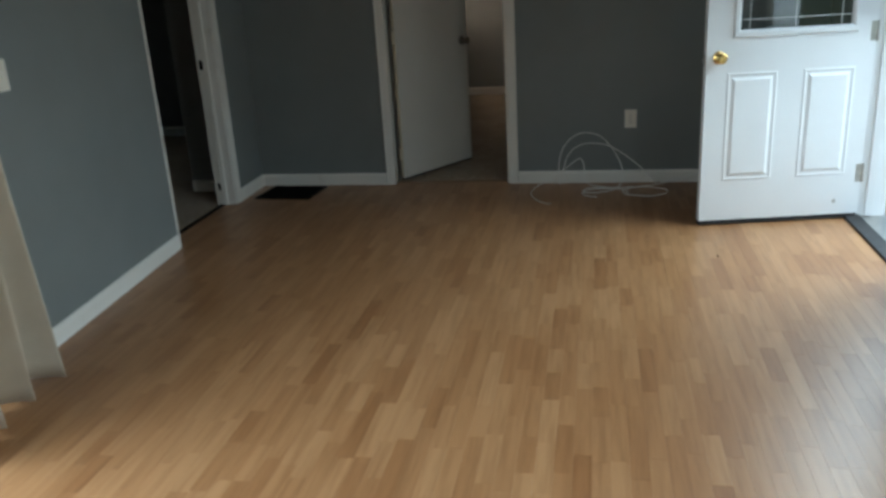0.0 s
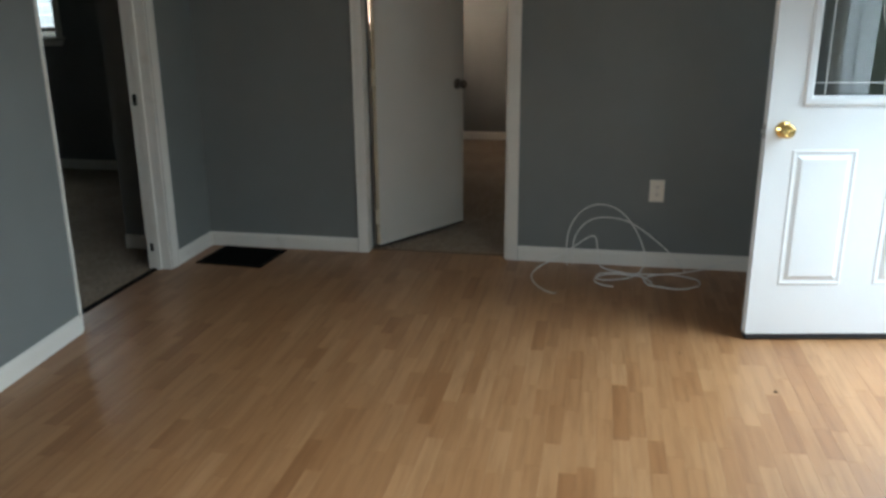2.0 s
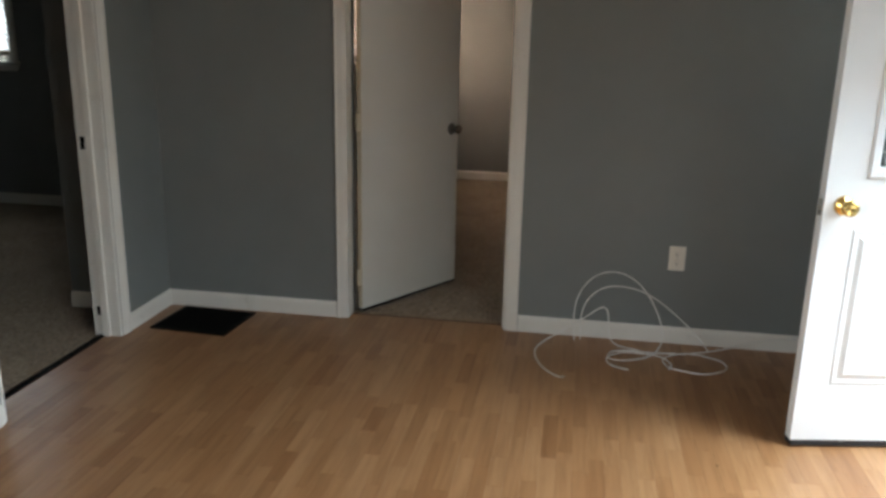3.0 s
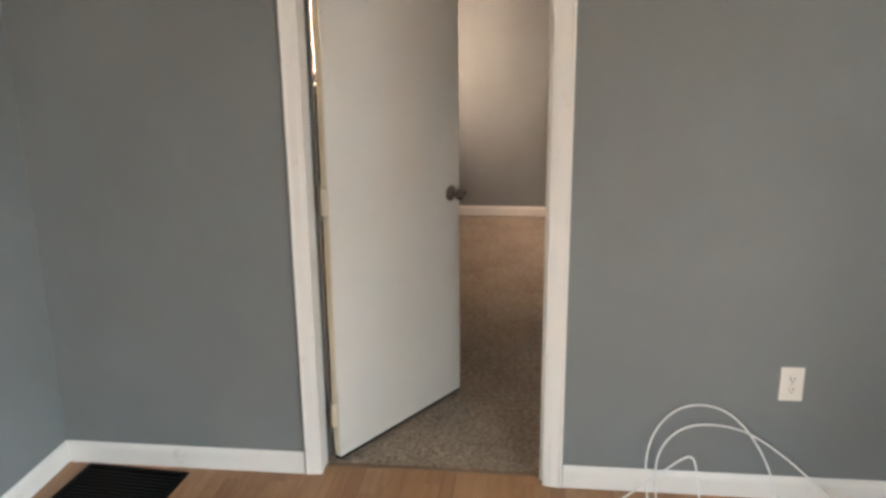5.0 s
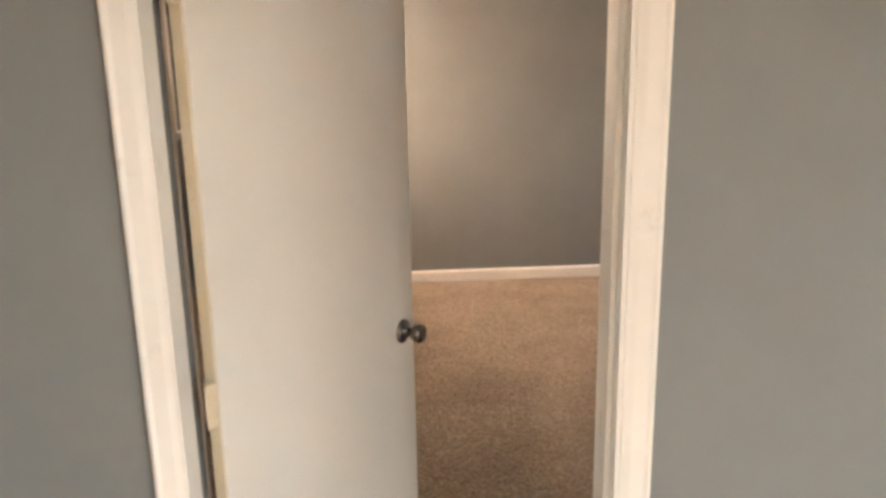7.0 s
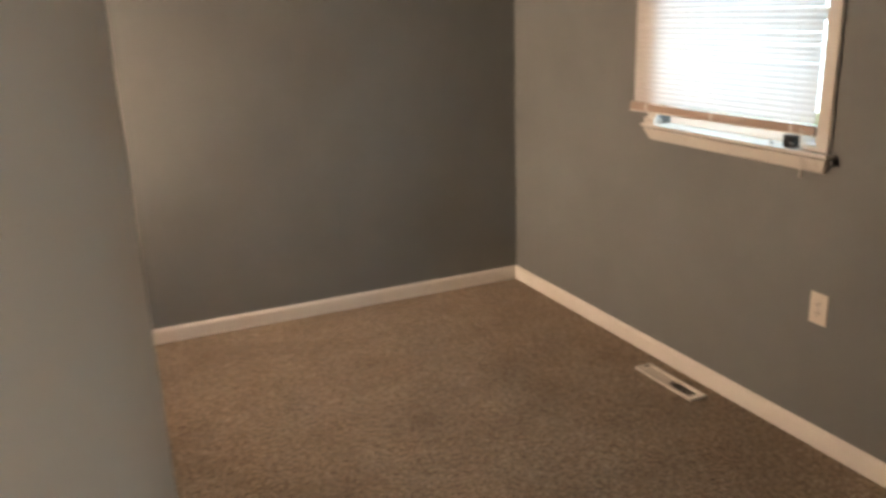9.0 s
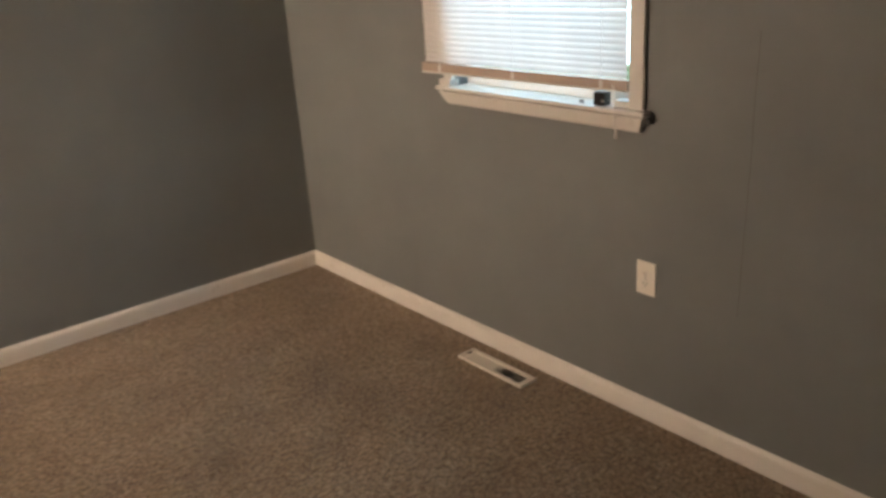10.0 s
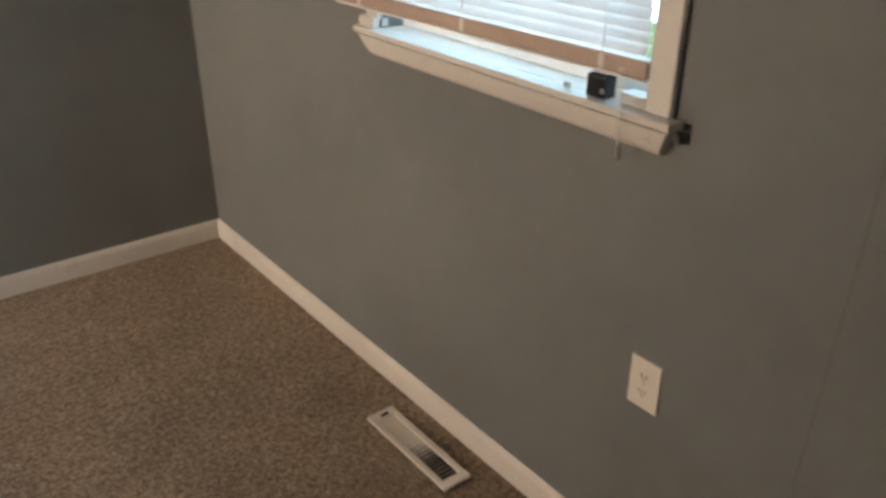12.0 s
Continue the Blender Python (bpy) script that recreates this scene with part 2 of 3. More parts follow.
def box(bm, lo, hi, bevel=0.0, m=None):
    vs = [bm.verts.new((x, y, z)) for x in (lo[0], hi[0]) for y in (lo[1], hi[1]) for z in (lo[2], hi[2])]
    fs = [bm.faces.new([vs[i] for i in q]) for q in
          ((0, 1, 3, 2), (4, 6, 7, 5), (0, 4, 5, 1), (2, 3, 7, 6), (0, 2, 6, 4), (1, 5, 7, 3))]
    if bevel:
        es = list({e for f in fs for e in f.edges})
        out = bmesh.ops.bevel(bm, geom=es, offset=bevel, segments=2, affect='EDGES', profile=0.6)
        vs = list({v for f in out["faces"] for v in f.verts})
    if m is not None:
        bmesh.ops.transform(bm, matrix=m, verts=vs)
    return bm


def boxes(items, bevel=0.0):
    bm = bmesh.new()
    for lo, hi in items:
        box(bm, lo, hi, bevel)
    return bm


def lathe(bm, profile, m, steps=28):
    """Turns (radius, height) pairs round the z axis of m."""
    rings = []
    for r, z in profile:
        rings.append([bm.verts.new(m @ Vector((r * math.cos(2 * math.pi * i / steps), r * math.sin(2 * math.pi * i / steps), z))) for i in range(steps)])
    for a, b2 in zip(rings, rings[1:]):
        for i in range(steps):
            f = bm.faces.new((a[i], a[(i + 1) % steps], b2[(i + 1) % steps], b2[i]))
            f.smooth = True
    bm.faces.new(list(reversed(rings[0])))
    bm.faces.new(rings[-1])
    return bm


def sweep(profile, length, m):
    """A moulding: the (out, up) profile run along x for that length, placed by m (out is -y)."""
    bm = bmesh.new()
    a = [bm.verts.new(m @ Vector((0, -o, u))) for o, u in profile]
    b2 = [bm.verts.new(m @ Vector((length, -o, u))) for o, u in profile]
    k = len(profile)
    for i in range(k):
        bm.faces.new((a[i], a[(i + 1) % k], b2[(i + 1) % k], b2[i]))
    bm.faces.new(list(reversed(a)))
    bm.faces.new(b2)
    bmesh.ops.recalc_face_normals(bm, faces=bm.faces)
    return bm


def wall(name, m, length, height, thick, holes, mat, label, z0=0.0):
    """A wall along local x, its room face at local y = 0 and its thickness towards +y, with openings (x0, x1, z0, z1)."""
    us = sorted({0.0, length, *[h[0] for h in holes], *[h[1] for h in holes]})
    zs = sorted({z0, height, *[h[2] for h in holes], *[h[3] for h in holes]})

    def solid(i, j):
        if not (0 <= i < len(us) - 1 and 0 <= j < len(zs) - 1):
            return False
        u, z = (us[i] + us[i + 1]) / 2, (zs[j] + zs[j + 1]) / 2
        return not any(h[0] < u < h[1] and h[2] < z < h[3] for h in holes)
    bm = bmesh.new()

    def quad(*ps):
        bm.faces.new([bm.verts.new(p) for p in ps])
    for i in range(len(us) - 1):
        for j in range(len(zs) - 1):
            if not solid(i, j):
                continue
            u0, u1, a, b2 = us[i], us[i + 1], zs[j], zs[j + 1]
            quad((u0, 0, a), (u1, 0, a), (u1, 0, b2), (u0, 0, b2))
            quad((u1, thick, a), (u0, thick, a), (u0, thick, b2), (u1, thick, b2))
            if not solid(i - 1, j):
                quad((u0, thick, a), (u0, 0, a), (u0, 0, b2), (u0, thick, b2))
            if not solid(i + 1, j):
                quad((u1, 0, a), (u1, thick, a), (u1, thick, b2), (u1, 0, b2))
            if not solid(i, j - 1):
                quad((u0, thick, a), (u1, thick, a), (u1, 0, a), (u0, 0, a))
            if not solid(i, j + 1):
                quad((u0, 0, b2), (u1, 0, b2), (u1, thick, b2), (u0, thick, b2))
    bmesh.ops.remove_doubles(bm, verts=bm.verts, dist=1e-5)
    ob = part(name, bm, mat)
    ob.matrix_world = m
    return tagged(ob, label, "wall", kind="structure")


BASEPROFILE = [(0, 0), (0.013, 0), (0.013, 0.062), (0.011, 0.072), (0.006, 0.080), (0.004, 0.085), (0, 0.085)]


def baseboard(x, y, turn, length, label="white painted baseboard along the grey wall"):
    ob = part("baseboard", sweep(BASEPROFILE, length, Matrix()), TRIM)
    ob.matrix_world = pose(x, y, 0.001, 0, 0, turn)
    return tagged(ob, label, "baseboard", kind="structure")


CASEPROFILE = [(0, 0), (0, 0.060), (0.014, 0.060), (0.016, 0.054), (0.013, 0.046), (0.011, 0.020), (0.008, 0.008), (0.007, 0.0)]


def casing_bm(height, flip=False):
    """Upright door casing: profile (out, across) run along z; out is -y, across is +x (or -x)."""
    bm = bmesh.new()
    s = -1 if flip else 1
    a = [bm.verts.new((s * w, -o, 0)) for o, w in CASEPROFILE]
    b2 = [bm.verts.new((s * w, -o, height)) for o, w in CASEPROFILE]
    k = len(a)
    for i in range(k):
        bm.faces.new((a[i], a[(i + 1) % k], b2[(i + 1) % k], b2[i]))
    bm.faces.new(list(reversed(a)))
    bm.faces.new(b2)
    bmesh.ops.recalc_face_normals(bm, faces=bm.faces)
    return bm


# ---------- shell ----------
YB, XR, YF, H = 5.15, 1.76, 9.41, 2.38     # partition, outer wall, bedroom end, ceiling
WT = 0.15
SOUTH = -3.0
SLANT = 4.0                                # the near left wall is a little out of square

# partition between living room and bedroom; its room face looks to -y
wall("wall_partition", pose(-2.10, YB, 0), XR + 2.10, H, WT, [(1.015, 1.855, -1, 2.06)], WALL,
     "grey painted partition wall with a doorway")
wall("wall_east", pose(XR, YF + WT, 0, 0, 0, -90), YF + WT - SOUTH, H, 0.16,
     [(YF + WT - 8.07, YF + WT - 7.18, 1.13, 2.10), (YF + WT - 4.345, YF + WT - 3.395, 0.0, 2.08), (YF + WT - 1.85, YF + WT - 0.15, 0.9, 2.1)], WALL,
     "grey painted outer wall with entry doorway and window")
wall("wall_bedroom_end", pose(-2.10, YF, 0), XR + 2.10, H, WT, [], WALL, "plain grey painted bedroom wall")
wall("wall_bedroom_side", pose(-2.10, YB + WT, 0, 0, 0, 90), YF - YB - WT, H, 0.14, [(3.0, 3.9, 1.15, 2.10)], WALL,
     "grey painted bedroom wall with a window")
# nook wall between the side doorway and the partition; the room face looks to +x
wall("wall_nook", pose(-2.09, 4.655, 0, 0, 0, 90), YB - 4.655, H, 0.12, [], WALL, "short grey painted wall beside a doorway")
wall("wall_nook_head", pose(-2.06, 3.70, 0, 0, 0, 90), 0.955, H, 0.12, [], WALL, "grey wall above the side doorway", z0=2.06)
WL = pose(-2.035, 3.73, 0, 0, 0, 90 + SLANT) @ pose(-6.8, 0, 0)
wall("wall_west", WL, 6.8, H, 0.12, [(3.3, 4.95, 0.0, 2.0)], WALL, "grey painted wall with a curtained patio opening")
wall("wall_south", pose(2.0, SOUTH, 0, 0, 0, 180), 4.2, H, WT, [], WALL, "plain grey wall closing the living room")
# side room beyond the left doorway
wall("wall_side_end", pose(-5.6, 7.23, 0), 3.3, H, WT, [(0.25, 1.15, 1.16, 2.1)], WALL, "grey side room wall with a window")
wall("wall_closet_front", pose(-2.575, 5.0, 0), 0.365, H, 0.1, [], WALL, "grey closet wall in the side room")
wall("wall_closet_side", pose(-2.575, 7.23, 0, 0, 0, -90) @ pose(0, -0.0, 0), 2.13, H, 0.08, [], WALL, "grey closet side wall")
wall("wall_side_west", pose(-5.6, 1.6, 0, 0, 0, 90), 5.63, H, WT, [], WALL, "plain grey wall of the side room")
wall("wall_side_south", pose(-2.3, 2.4, 0, 0, 0, 180), 3.3, H, WT, [], WALL, "plain grey wall closing the side room")

for nm, lo, hi, lab in (("ceiling_living", (-2.9, SOUTH - .1, H), (1.92, YB + .06, H + .12), "flat white ceiling of the living room"),
                        ("ceiling_bedroom", (-2.24, YB + .06, H), (1.92, YF + .12, H + .12), "flat white bedroom ceiling"),
                        ("ceiling_side", (-5.75, 1.6, H), (-2.9, 7.35, H + .12), "flat white side room ceiling"),
                        ("ceiling_closet", (-2.9, YB + .06, H), (-2.24, 7.35, H + .12), "flat white closet ceiling")):
    tagged(part(nm, boxes([(lo, hi)]), CEIL), lab, "ceiling", kind="structure")


def carpet_sheet(name, x0, x1, y0, y1, label, step=0.015):
    """Pile as a finely uneven sheet."""
    bm = bmesh.new()
    nx, ny = int((x1 - x0) / step), int((y1 - y0) / step)
    grid = [[bm.verts.new((x0 + (x1 - x0) * i / nx, y0 + (y1 - y0) * j / ny, 0.0)) for j in range(ny + 1)] for i in range(nx + 1)]
    for i in range(nx + 1):
        for j in range(ny + 1):
            p = grid[i][j].co
            grid[i][j].co.z = 0.0045 * noise.noise(p * 42) + 0.003 * noise.noise(p * 9) - 0.003
    for i in range(nx):
        for j in range(ny):
            f = bm.faces.new((grid[i][j], grid[i + 1][j], grid[i + 1][j + 1], grid[i][j + 1]))
            f.smooth = True
    return tagged(part(name, bm, CARPET), label, "carpet", kind="structure")


carpet_sheet("floor_bedroom", -2.1, XR, 5.222, YF, "tan frieze carpet with darker worn patches")
carpet_sheet("floor_side_room", -5.6, -2.175, 2.4, 7.23, "tan carpet in the dim side room", 0.05)
tagged(part("subfloor", boxes([((-5.8, SOUTH - .15, -0.14), (1.92, YF + .15, -0.022))]), CONCRETE), "floor slab under the rooms", "floor", kind="structure")

# baseboards
baseboard(-2.09, YB, 0, 0.945)
baseboard(-0.188, YB, 0, XR + 0.188)
baseboard(-2.09, 4.722, 90, YB - 4.722)
bb = part("baseboard", sweep(BASEPROFILE, 1.82, Matrix()), TRIM)
bb.matrix_world = WL @ pose(4.97, 0, 0.001)
tagged(bb, "white painted baseboard with scuffs", "baseboard", kind="structure")
bb = part("baseboard", sweep(BASEPROFILE, 3.28, Matrix()), TRIM)
bb.matrix_world = WL @ pose(0, 0, 0.001)
tagged(bb, "white painted baseboard", "baseboard", kind="structure")
baseboard(-2.1, YF, 0, XR + 2.1, "white baseboard along the bedroom end wall")
baseboard(XR, YF, -90, YF - YB - WT, "white baseboard above the tan carpet")
baseboard(XR, 3.33, -90, 3.33 - SOUTH)
baseboard(XR, YB, -90, YB - 4.41)
baseboard(-5.6, 7.23, 0, 3.02, "white baseboard in the dim side room")
baseboard(-2.575, 5.0, 0, 0.36, "white baseboard on the closet wall")


# ---------- bedroom doorway ----------
def door_frame():
    fr = thing("door_1", pose(0, 0, 0), "white painted door frame with moulded casing", "door frame", kind="structure")
    x0, x1, top = -1.085, -0.245, 2.06
    for nm, bm, lab in (("casing", casing_bm(2.12, True), ""), ("casing", casing_bm(2.12), "")):
        part(nm, bm, TRIM, fr)
    fr.children[0].location = (x0 + 0.006, YB, 0)
    fr.children[1].location = (x1 - 0.006, YB, 0)
    part("head_casing", boxes([((x0 - 0.054, YB - 0.015, top), (x1 + 0.054, YB - 0.0005, top + 0.06))], 0.003), TRIM, fr)
    part("jamb", boxes([((x0 - 0.001, YB - 0.004, 0), (x0 + 0.006, YB + 0.085, top))], 0.0015), TRIM, fr)
    part("jamb", boxes([((x1 - 0.016, YB - 0.004, 0), (x1 + 0.001, YB + WT + 0.004, top)), ((x1 - 0.027, YB + 0.03, 0), (x1 - 0.016, YB + 0.066, top))], 0.0015), TRIM, fr)
    part("jamb", boxes([((x0, YB - 0.003, top - 0.018), (x1, YB + WT + 0.003, top + 0.001))], 0.0015), TRIM, fr)
    for x, f in ((x0 + 0.006, True), (x1 - 0.006, False)):
        c = part("casing", casing_bm(2.12, not f), TRIM, fr)
        c.matrix_basis = pose(x, YB + WT, 0, 0, 0, 180)
    part("strike_plate", boxes([((x1 - 0.0185, YB + 0.075, 0.90), (x1 - 0.0155, YB + 0.103, 0.96))], 0.001), STEEL, fr, "worn steel strike plate")
    part("threshold_seam", boxes([((x0 + 0.016, 5.205, -0.004), (x1 - 0.016, 5.228, 0.003))], 0.002), SEAM, fr, "thin carpet edge strip")


door_frame()


def interior_knob(parent, m, mat):
    k = part("knob", lathe(bmesh.new(), [(0.033, 0.0), (0.033, 0.004), (0.028, 0.009), (0.014, 0.012), (0.011, 0.018), (0.0115, 0.026),
                                         (0.019, 0.034), (0.0245, 0.042), (0.026, 0.052), (0.0255, 0.060), (0.022, 0.0645), (0.010, 0.0655)], m), mat, parent, "aged nickel door knob")
    return k


DA = math.degrees(math.atan2(5.896 - 5.235, -0.630 + 1.027))
leaf = thing("interior_door", pose(-1.027, 5.235, 0.0, 0, 0, DA), "flat white hollow-core bedroom door standing ajar", "door")
DW = 0.771
bm = bmesh.new()
box(bm, (0, 0, 0.022), (DW, 0.035, 2.035), 0.0025)
part("panel", bm, DOORWHITE, leaf)
part("hinge_edge", boxes([((-0.0025, 0.004, 0.03), (0.0, 0.031, 2.03))]), CREAM, leaf, "yellowed unpainted door edge")
# near-black strip puts the shade of the floor gap into colour
part("bottom_shadow_strip", boxes([((0.004, 0.003, 0.010), (DW - 0.004, 0.032, 0.0215))]), DARKMETAL_SHADE, leaf, "dark strip standing in for the shade under the door")
interior_knob(leaf, pose(DW - 0.062, 0.0, 0.934, 90, 0, 0), NICKEL)
interior_knob(leaf, pose(DW - 0.062, 0.035, 0.934, -90, 0, 0), NICKEL)
part("latch", boxes([((DW, 0.006, 0.905), (DW + 0.002, 0.029, 0.963)), ((DW, 0.011, 0.926), (DW + 0.011, 0.024, 0.942))], 0.001), NICKEL, leaf, "nickel latch plate and bolt")
for hz in (0.20, 1.02, 1.82):
    bm = bmesh.new()
    box(bm, (-0.030, 0.006, hz - 0.045), (-0.0028, 0.010, hz + 0.045), 0.0008)
    lathe(bm, [(0.0055, -0.047), (0.0065, -0.044), (0.0065, 0.044), (0.0055, 0.047)], pose(-0.013, 0.016, hz), 12)
    part("hinge", bm, CREAM, leaf, "paint-covered butt hinge")


# ---------- side doorway ----------
def side_frame():
    fr = thing("door_2", pose(0, 0, 0), "worn white frame of an open side doorway", "door frame", kind="structure")
    c = part("casing", casing_bm(2.12), TRIM, fr)
    c.matrix_basis = pose(-2.09, 4.662, 0, 0, 0, 90)
    part("jamb", boxes([((-2.222, 4.640, 0), (-2.086, 4.6545, 2.06)), ((-2.175, 4.628, 0), (-2.140, 4.640, 2.06))], 0.0015), TRIM, fr)
    part("corner_bead", boxes([((-2.212, 4.650, 0.0), (-2.2105, 4.72, 2.1))]), TRIM, fr)
    part("strike_plate", boxes([((-2.205, 4.6375, 0.915), (-2.178, 4.6402, 0.975))], 0.001), DARKMETAL_SHADE, fr, "tarnished strike plate")
    part("door_stop_hole", boxes([((-2.200, 4.638, 0.105), (-2.180, 4.6402, 0.150))], 0.001), DARKMETAL_SHADE, fr, "dark hinge mortise near the floor")
    e = part("edge_trim", boxes([((-0.004, -0.007, 0), (0.014, 0.125, 2.06))], 0.003), TRIM, fr, "narrow white trim capping the wall end")
    e.matrix_basis = pose(-2.035, 3.73, 0, 0, 0, 90 + SLANT)
    part("head_casing", boxes([((-2.105, 3.70, 2.06), (-2.045, 4.72, 2.12))], 0.003), TRIM, fr)
    part("transition_strip", boxes([((-2.200, 3.72, -0.003), (-2.165, 4.64, 0.005))], 0.002), DARKMETAL_SHADE, fr, "dark metal carpet transition strip")


side_frame()


# ---------- entry door ----------
def entry_frame():
    fr = thing("door_3", pose(0, 0, 0), "white entry door frame with dark threshold", "door frame", kind="structure")
    part("jamb", boxes([((XR - 0.006, 4.318, 0), (XR + 0.165, 4.344, 2.08)), ((XR + 0.055, 4.302, 0.02), (XR + 0.10, 4.318, 2.06))], 0.002), FRONTWHITE, fr)
    part("jamb", boxes([((XR - 0.006, 3.396, 0), (XR + 0.165, 3.422, 2.08)), ((XR + 0.055, 3.422, 0.02), (XR + 0.10, 3.438, 2.06))], 0.002), FRONTWHITE, fr)
    part("jamb", boxes([((XR - 0.006, 3.422, 2.054), (XR + 0.165, 4.318, 2.08))], 0.002), FRONTWHITE, fr)
    for y0, y1 in ((3.336, 3.400), (4.340, 4.404)):
        part("casing", boxes([((XR - 0.017, y0, 0.0), (XR - 0.0005, y1, 2.14))], 0.004), TRIM, fr)
    part("head_casing", boxes([((XR - 0.017, 3.400, 2.078), (XR - 0.0005, 4.340, 2.14))], 0.004), TRIM, fr)
    part("threshold", boxes([((XR - 0.05, 3.40, -0.01), (XR + 0.035, 4.34, 0.016))], 0.005), BLACK, fr, "black rubber edged threshold")
    part("sill_plate", boxes([((XR + 0.035, 3.40, -0.02), (XR + 0.20, 4.34, 0.010))], 0.003), STEEL, fr, "aluminium sill plate")


entry_frame()

fdx, fdy = 0.909, 4.155
FA = math.degrees(math.atan2(4.310 - 4.155, 1.764 - 0.909))
fd = thing("front_door", pose(fdx, fdy, 0.0, 0, 0, FA), "white panelled entry door open, leaded glass above", "door")
FW, FT = 0.882, 0.044


def moulded_door():
    """Slab with two raised panels and a glazed opening in the upper half; the visible face is y = 0."""
    bm = bmesh.new()
    zg0, zg1, xg0, xg1 = 1.047, 1.888, 0.158, 0.766
    z0, z1 = 0.03, 2.04
    us, zs = [0, xg0, xg1, FW], [z0, zg0, zg1, z1]
    for i in range(3):
        for j in range(3):
            if (i, j) != (1, 1):
                box(bm, (us[i], 0, zs[j]), (us[i + 1], FT, zs[j + 1]))
    bmesh.ops.remove_doubles(bm, verts=bm.verts, dist=1e-5)
    return bm


part("slab", moulded_door(), FRONTWHITE, fd)


def raised_panel(x0, x1, z0, z1):
    """Embossed panel: outer bead, sunk cove, raised field."""
    bm = bmesh.new()
    rings = []
    for inset, out in ((0, 0.0), (0.006, 0.0026), (0.010, 0.0026), (0.018, -0.0005), (0.026, -0.0005), (0.040, 0.007), (0.046, 0.0075)):
        rings.append([bm.verts.new((x, -out - 0.0006, z)) for x, z in
                      ((x0 + inset, z0 + inset), (x1 - inset, z0 + inset), (x1 - inset, z1 - inset), (x0 + inset, z1 - inset))])
    for a, b2 in zip(rings, rings[1:]):
        for i in range(4):
            bm.faces.new((a[i], a[(i + 1) % 4], b2[(i + 1) % 4], b2[i]))
    bm.faces.new(rings[-1])
    bmesh.ops.recalc_face_normals(bm, faces=bm.faces)
    return bm


for x0, x1 in ((0.115, 0.384), (0.520, 0.790)):
    part("raised_panel", raised_panel(x0, x1, 0.256, 0.842), FRONTWHITE, fd)


def lite_frame():
    bm = bmesh.new()
    x0, x1, z0, z1 = 0.135, 0.789, 1.022, 1.913
    rings = []
    for inset, out in ((0, 0.0), (0.006, 0.012), (0.026, 0.012), (0.036, 0.004), (0.038, -0.018)):
        rings.append([bm.verts.new((x, -out, z)) for x, z in
                      ((x0 + inset, z0 + inset), (x1 - inset, z0 + inset), (x1 - inset, z1 - inset), (x0 + inset, z1 - inset))])
    for a, b2 in zip(rings, rings[1:]):
        for i in range(4):
            bm.faces.new((a[i], a[(i + 1) % 4], b2[(i + 1) % 4], b2[i]))
    bmesh.ops.recalc_face_normals(bm, faces=bm.faces)
    for f in bm.faces:
        f.normal_flip() if f.normal.y > 0.9 else None
    return bm


part("glass_frame", lite_frame(), FRONTWHITE, fd, "raised white frame round the glass")
pane = part("pane", boxes([((0.163, 0.018, 1.05), (0.761, 0.024, 1.885))]), GLASS, fd, "clear glass pane with leaded lines")
pane.visible_shadow = False


def came(points, r=0.0028):
    cu = bmesh.new()
    prev = None
    for p in points:
        ring = [cu.verts.new((p[0] + dx, 0.0155 + dy, p[1] + dz)) for dx, dy, dz in ((-r, 0, -r), (r, 0, -r), (r, -0.002, r), (-r, -0.002, r))]
        if prev:
            for i in range(4):
                cu.faces.new((prev[i], prev[(i + 1) % 4], ring[(i + 1) % 4], ring[i]))
        prev = ring
    return cu


def came_bar(x0, x1, z0, z1):
    return boxes([((x0, 0.0135, z0), (x1, 0.0175, z1))], 0.0008)


part("leaded_line", came_bar(0.168, 0.756, 1.108, 1.1125), LEAD, fd)
part("leaded_line", came_bar(0.222, 0.2265, 1.05, 1.884), LEAD, fd)
part("leaded_line", came_bar(0.698, 0.7025, 1.05, 1.884), LEAD, fd)
part("leaded_line", came_bar(0.168, 0.756, 1.818, 1.8225), LEAD, fd)
for side in (1, -1):
    part("leaded_line", came([(0.462 + side * 0.05 * math.sin(math.pi * i / 14) ** 2, 1.24 + i * 0.024) for i in range(15)], 0.0022), LEAD, fd)
part("leaded_line", came_bar(0.4598, 0.4642, 1.05, 1.24), LEAD, fd)
part("leaded_line", came_bar(0.4598, 0.4642, 1.576, 1.884), LEAD, fd)
part("knob", lathe(bmesh.new(), [(0.034, 0.0), (0.034, 0.004), (0.030, 0.010), (0.016, 0.013), (0.0135, 0.020), (0.015, 0.027), (0.024, 0.033), (0.029, 0.043),
                                 (0.0295, 0.052), (0.026, 0.060), (0.018, 0.064), (0.0165, 0.0615), (0.008, 0.0615), (0.007, 0.066)],
           pose(0.068, 0, 0.925, 90, 0, 0)), BRASS, fd, "polished brass keyed knob")
part("latch", boxes([((-0.0025, 0.010, 0.885), (0, 0.034, 0.945)), ((-0.012, 0.014, 0.906), (0, 0.028, 0.924))], 0.0012), STEEL, fd, "steel latch bolt")
part("door_sweep", boxes([((0.002, -0.003, 0.006), (FW - 0.004, FT + 0.002, 0.0295))], 0.003), BLACK, fd, "black rubber door sweep")
for hz in (0.26, 1.02, 1.80):
    bm = bmesh.new()
    box(bm, (FW - 0.030, -0.0022, hz - 0.05), (FW + 0.002, -0.0002, hz + 0.05), 0.0006)
    lathe(bm, [(0.0055, -0.052), (0.007, -0.049), (0.007, 0.049), (0.0055, 0.052)], pose(FW + 0.006, -0.002, hz), 12)
    part("hinge", bm, STEEL, fd, "worn steel butt hinge")
bm = bmesh.new()
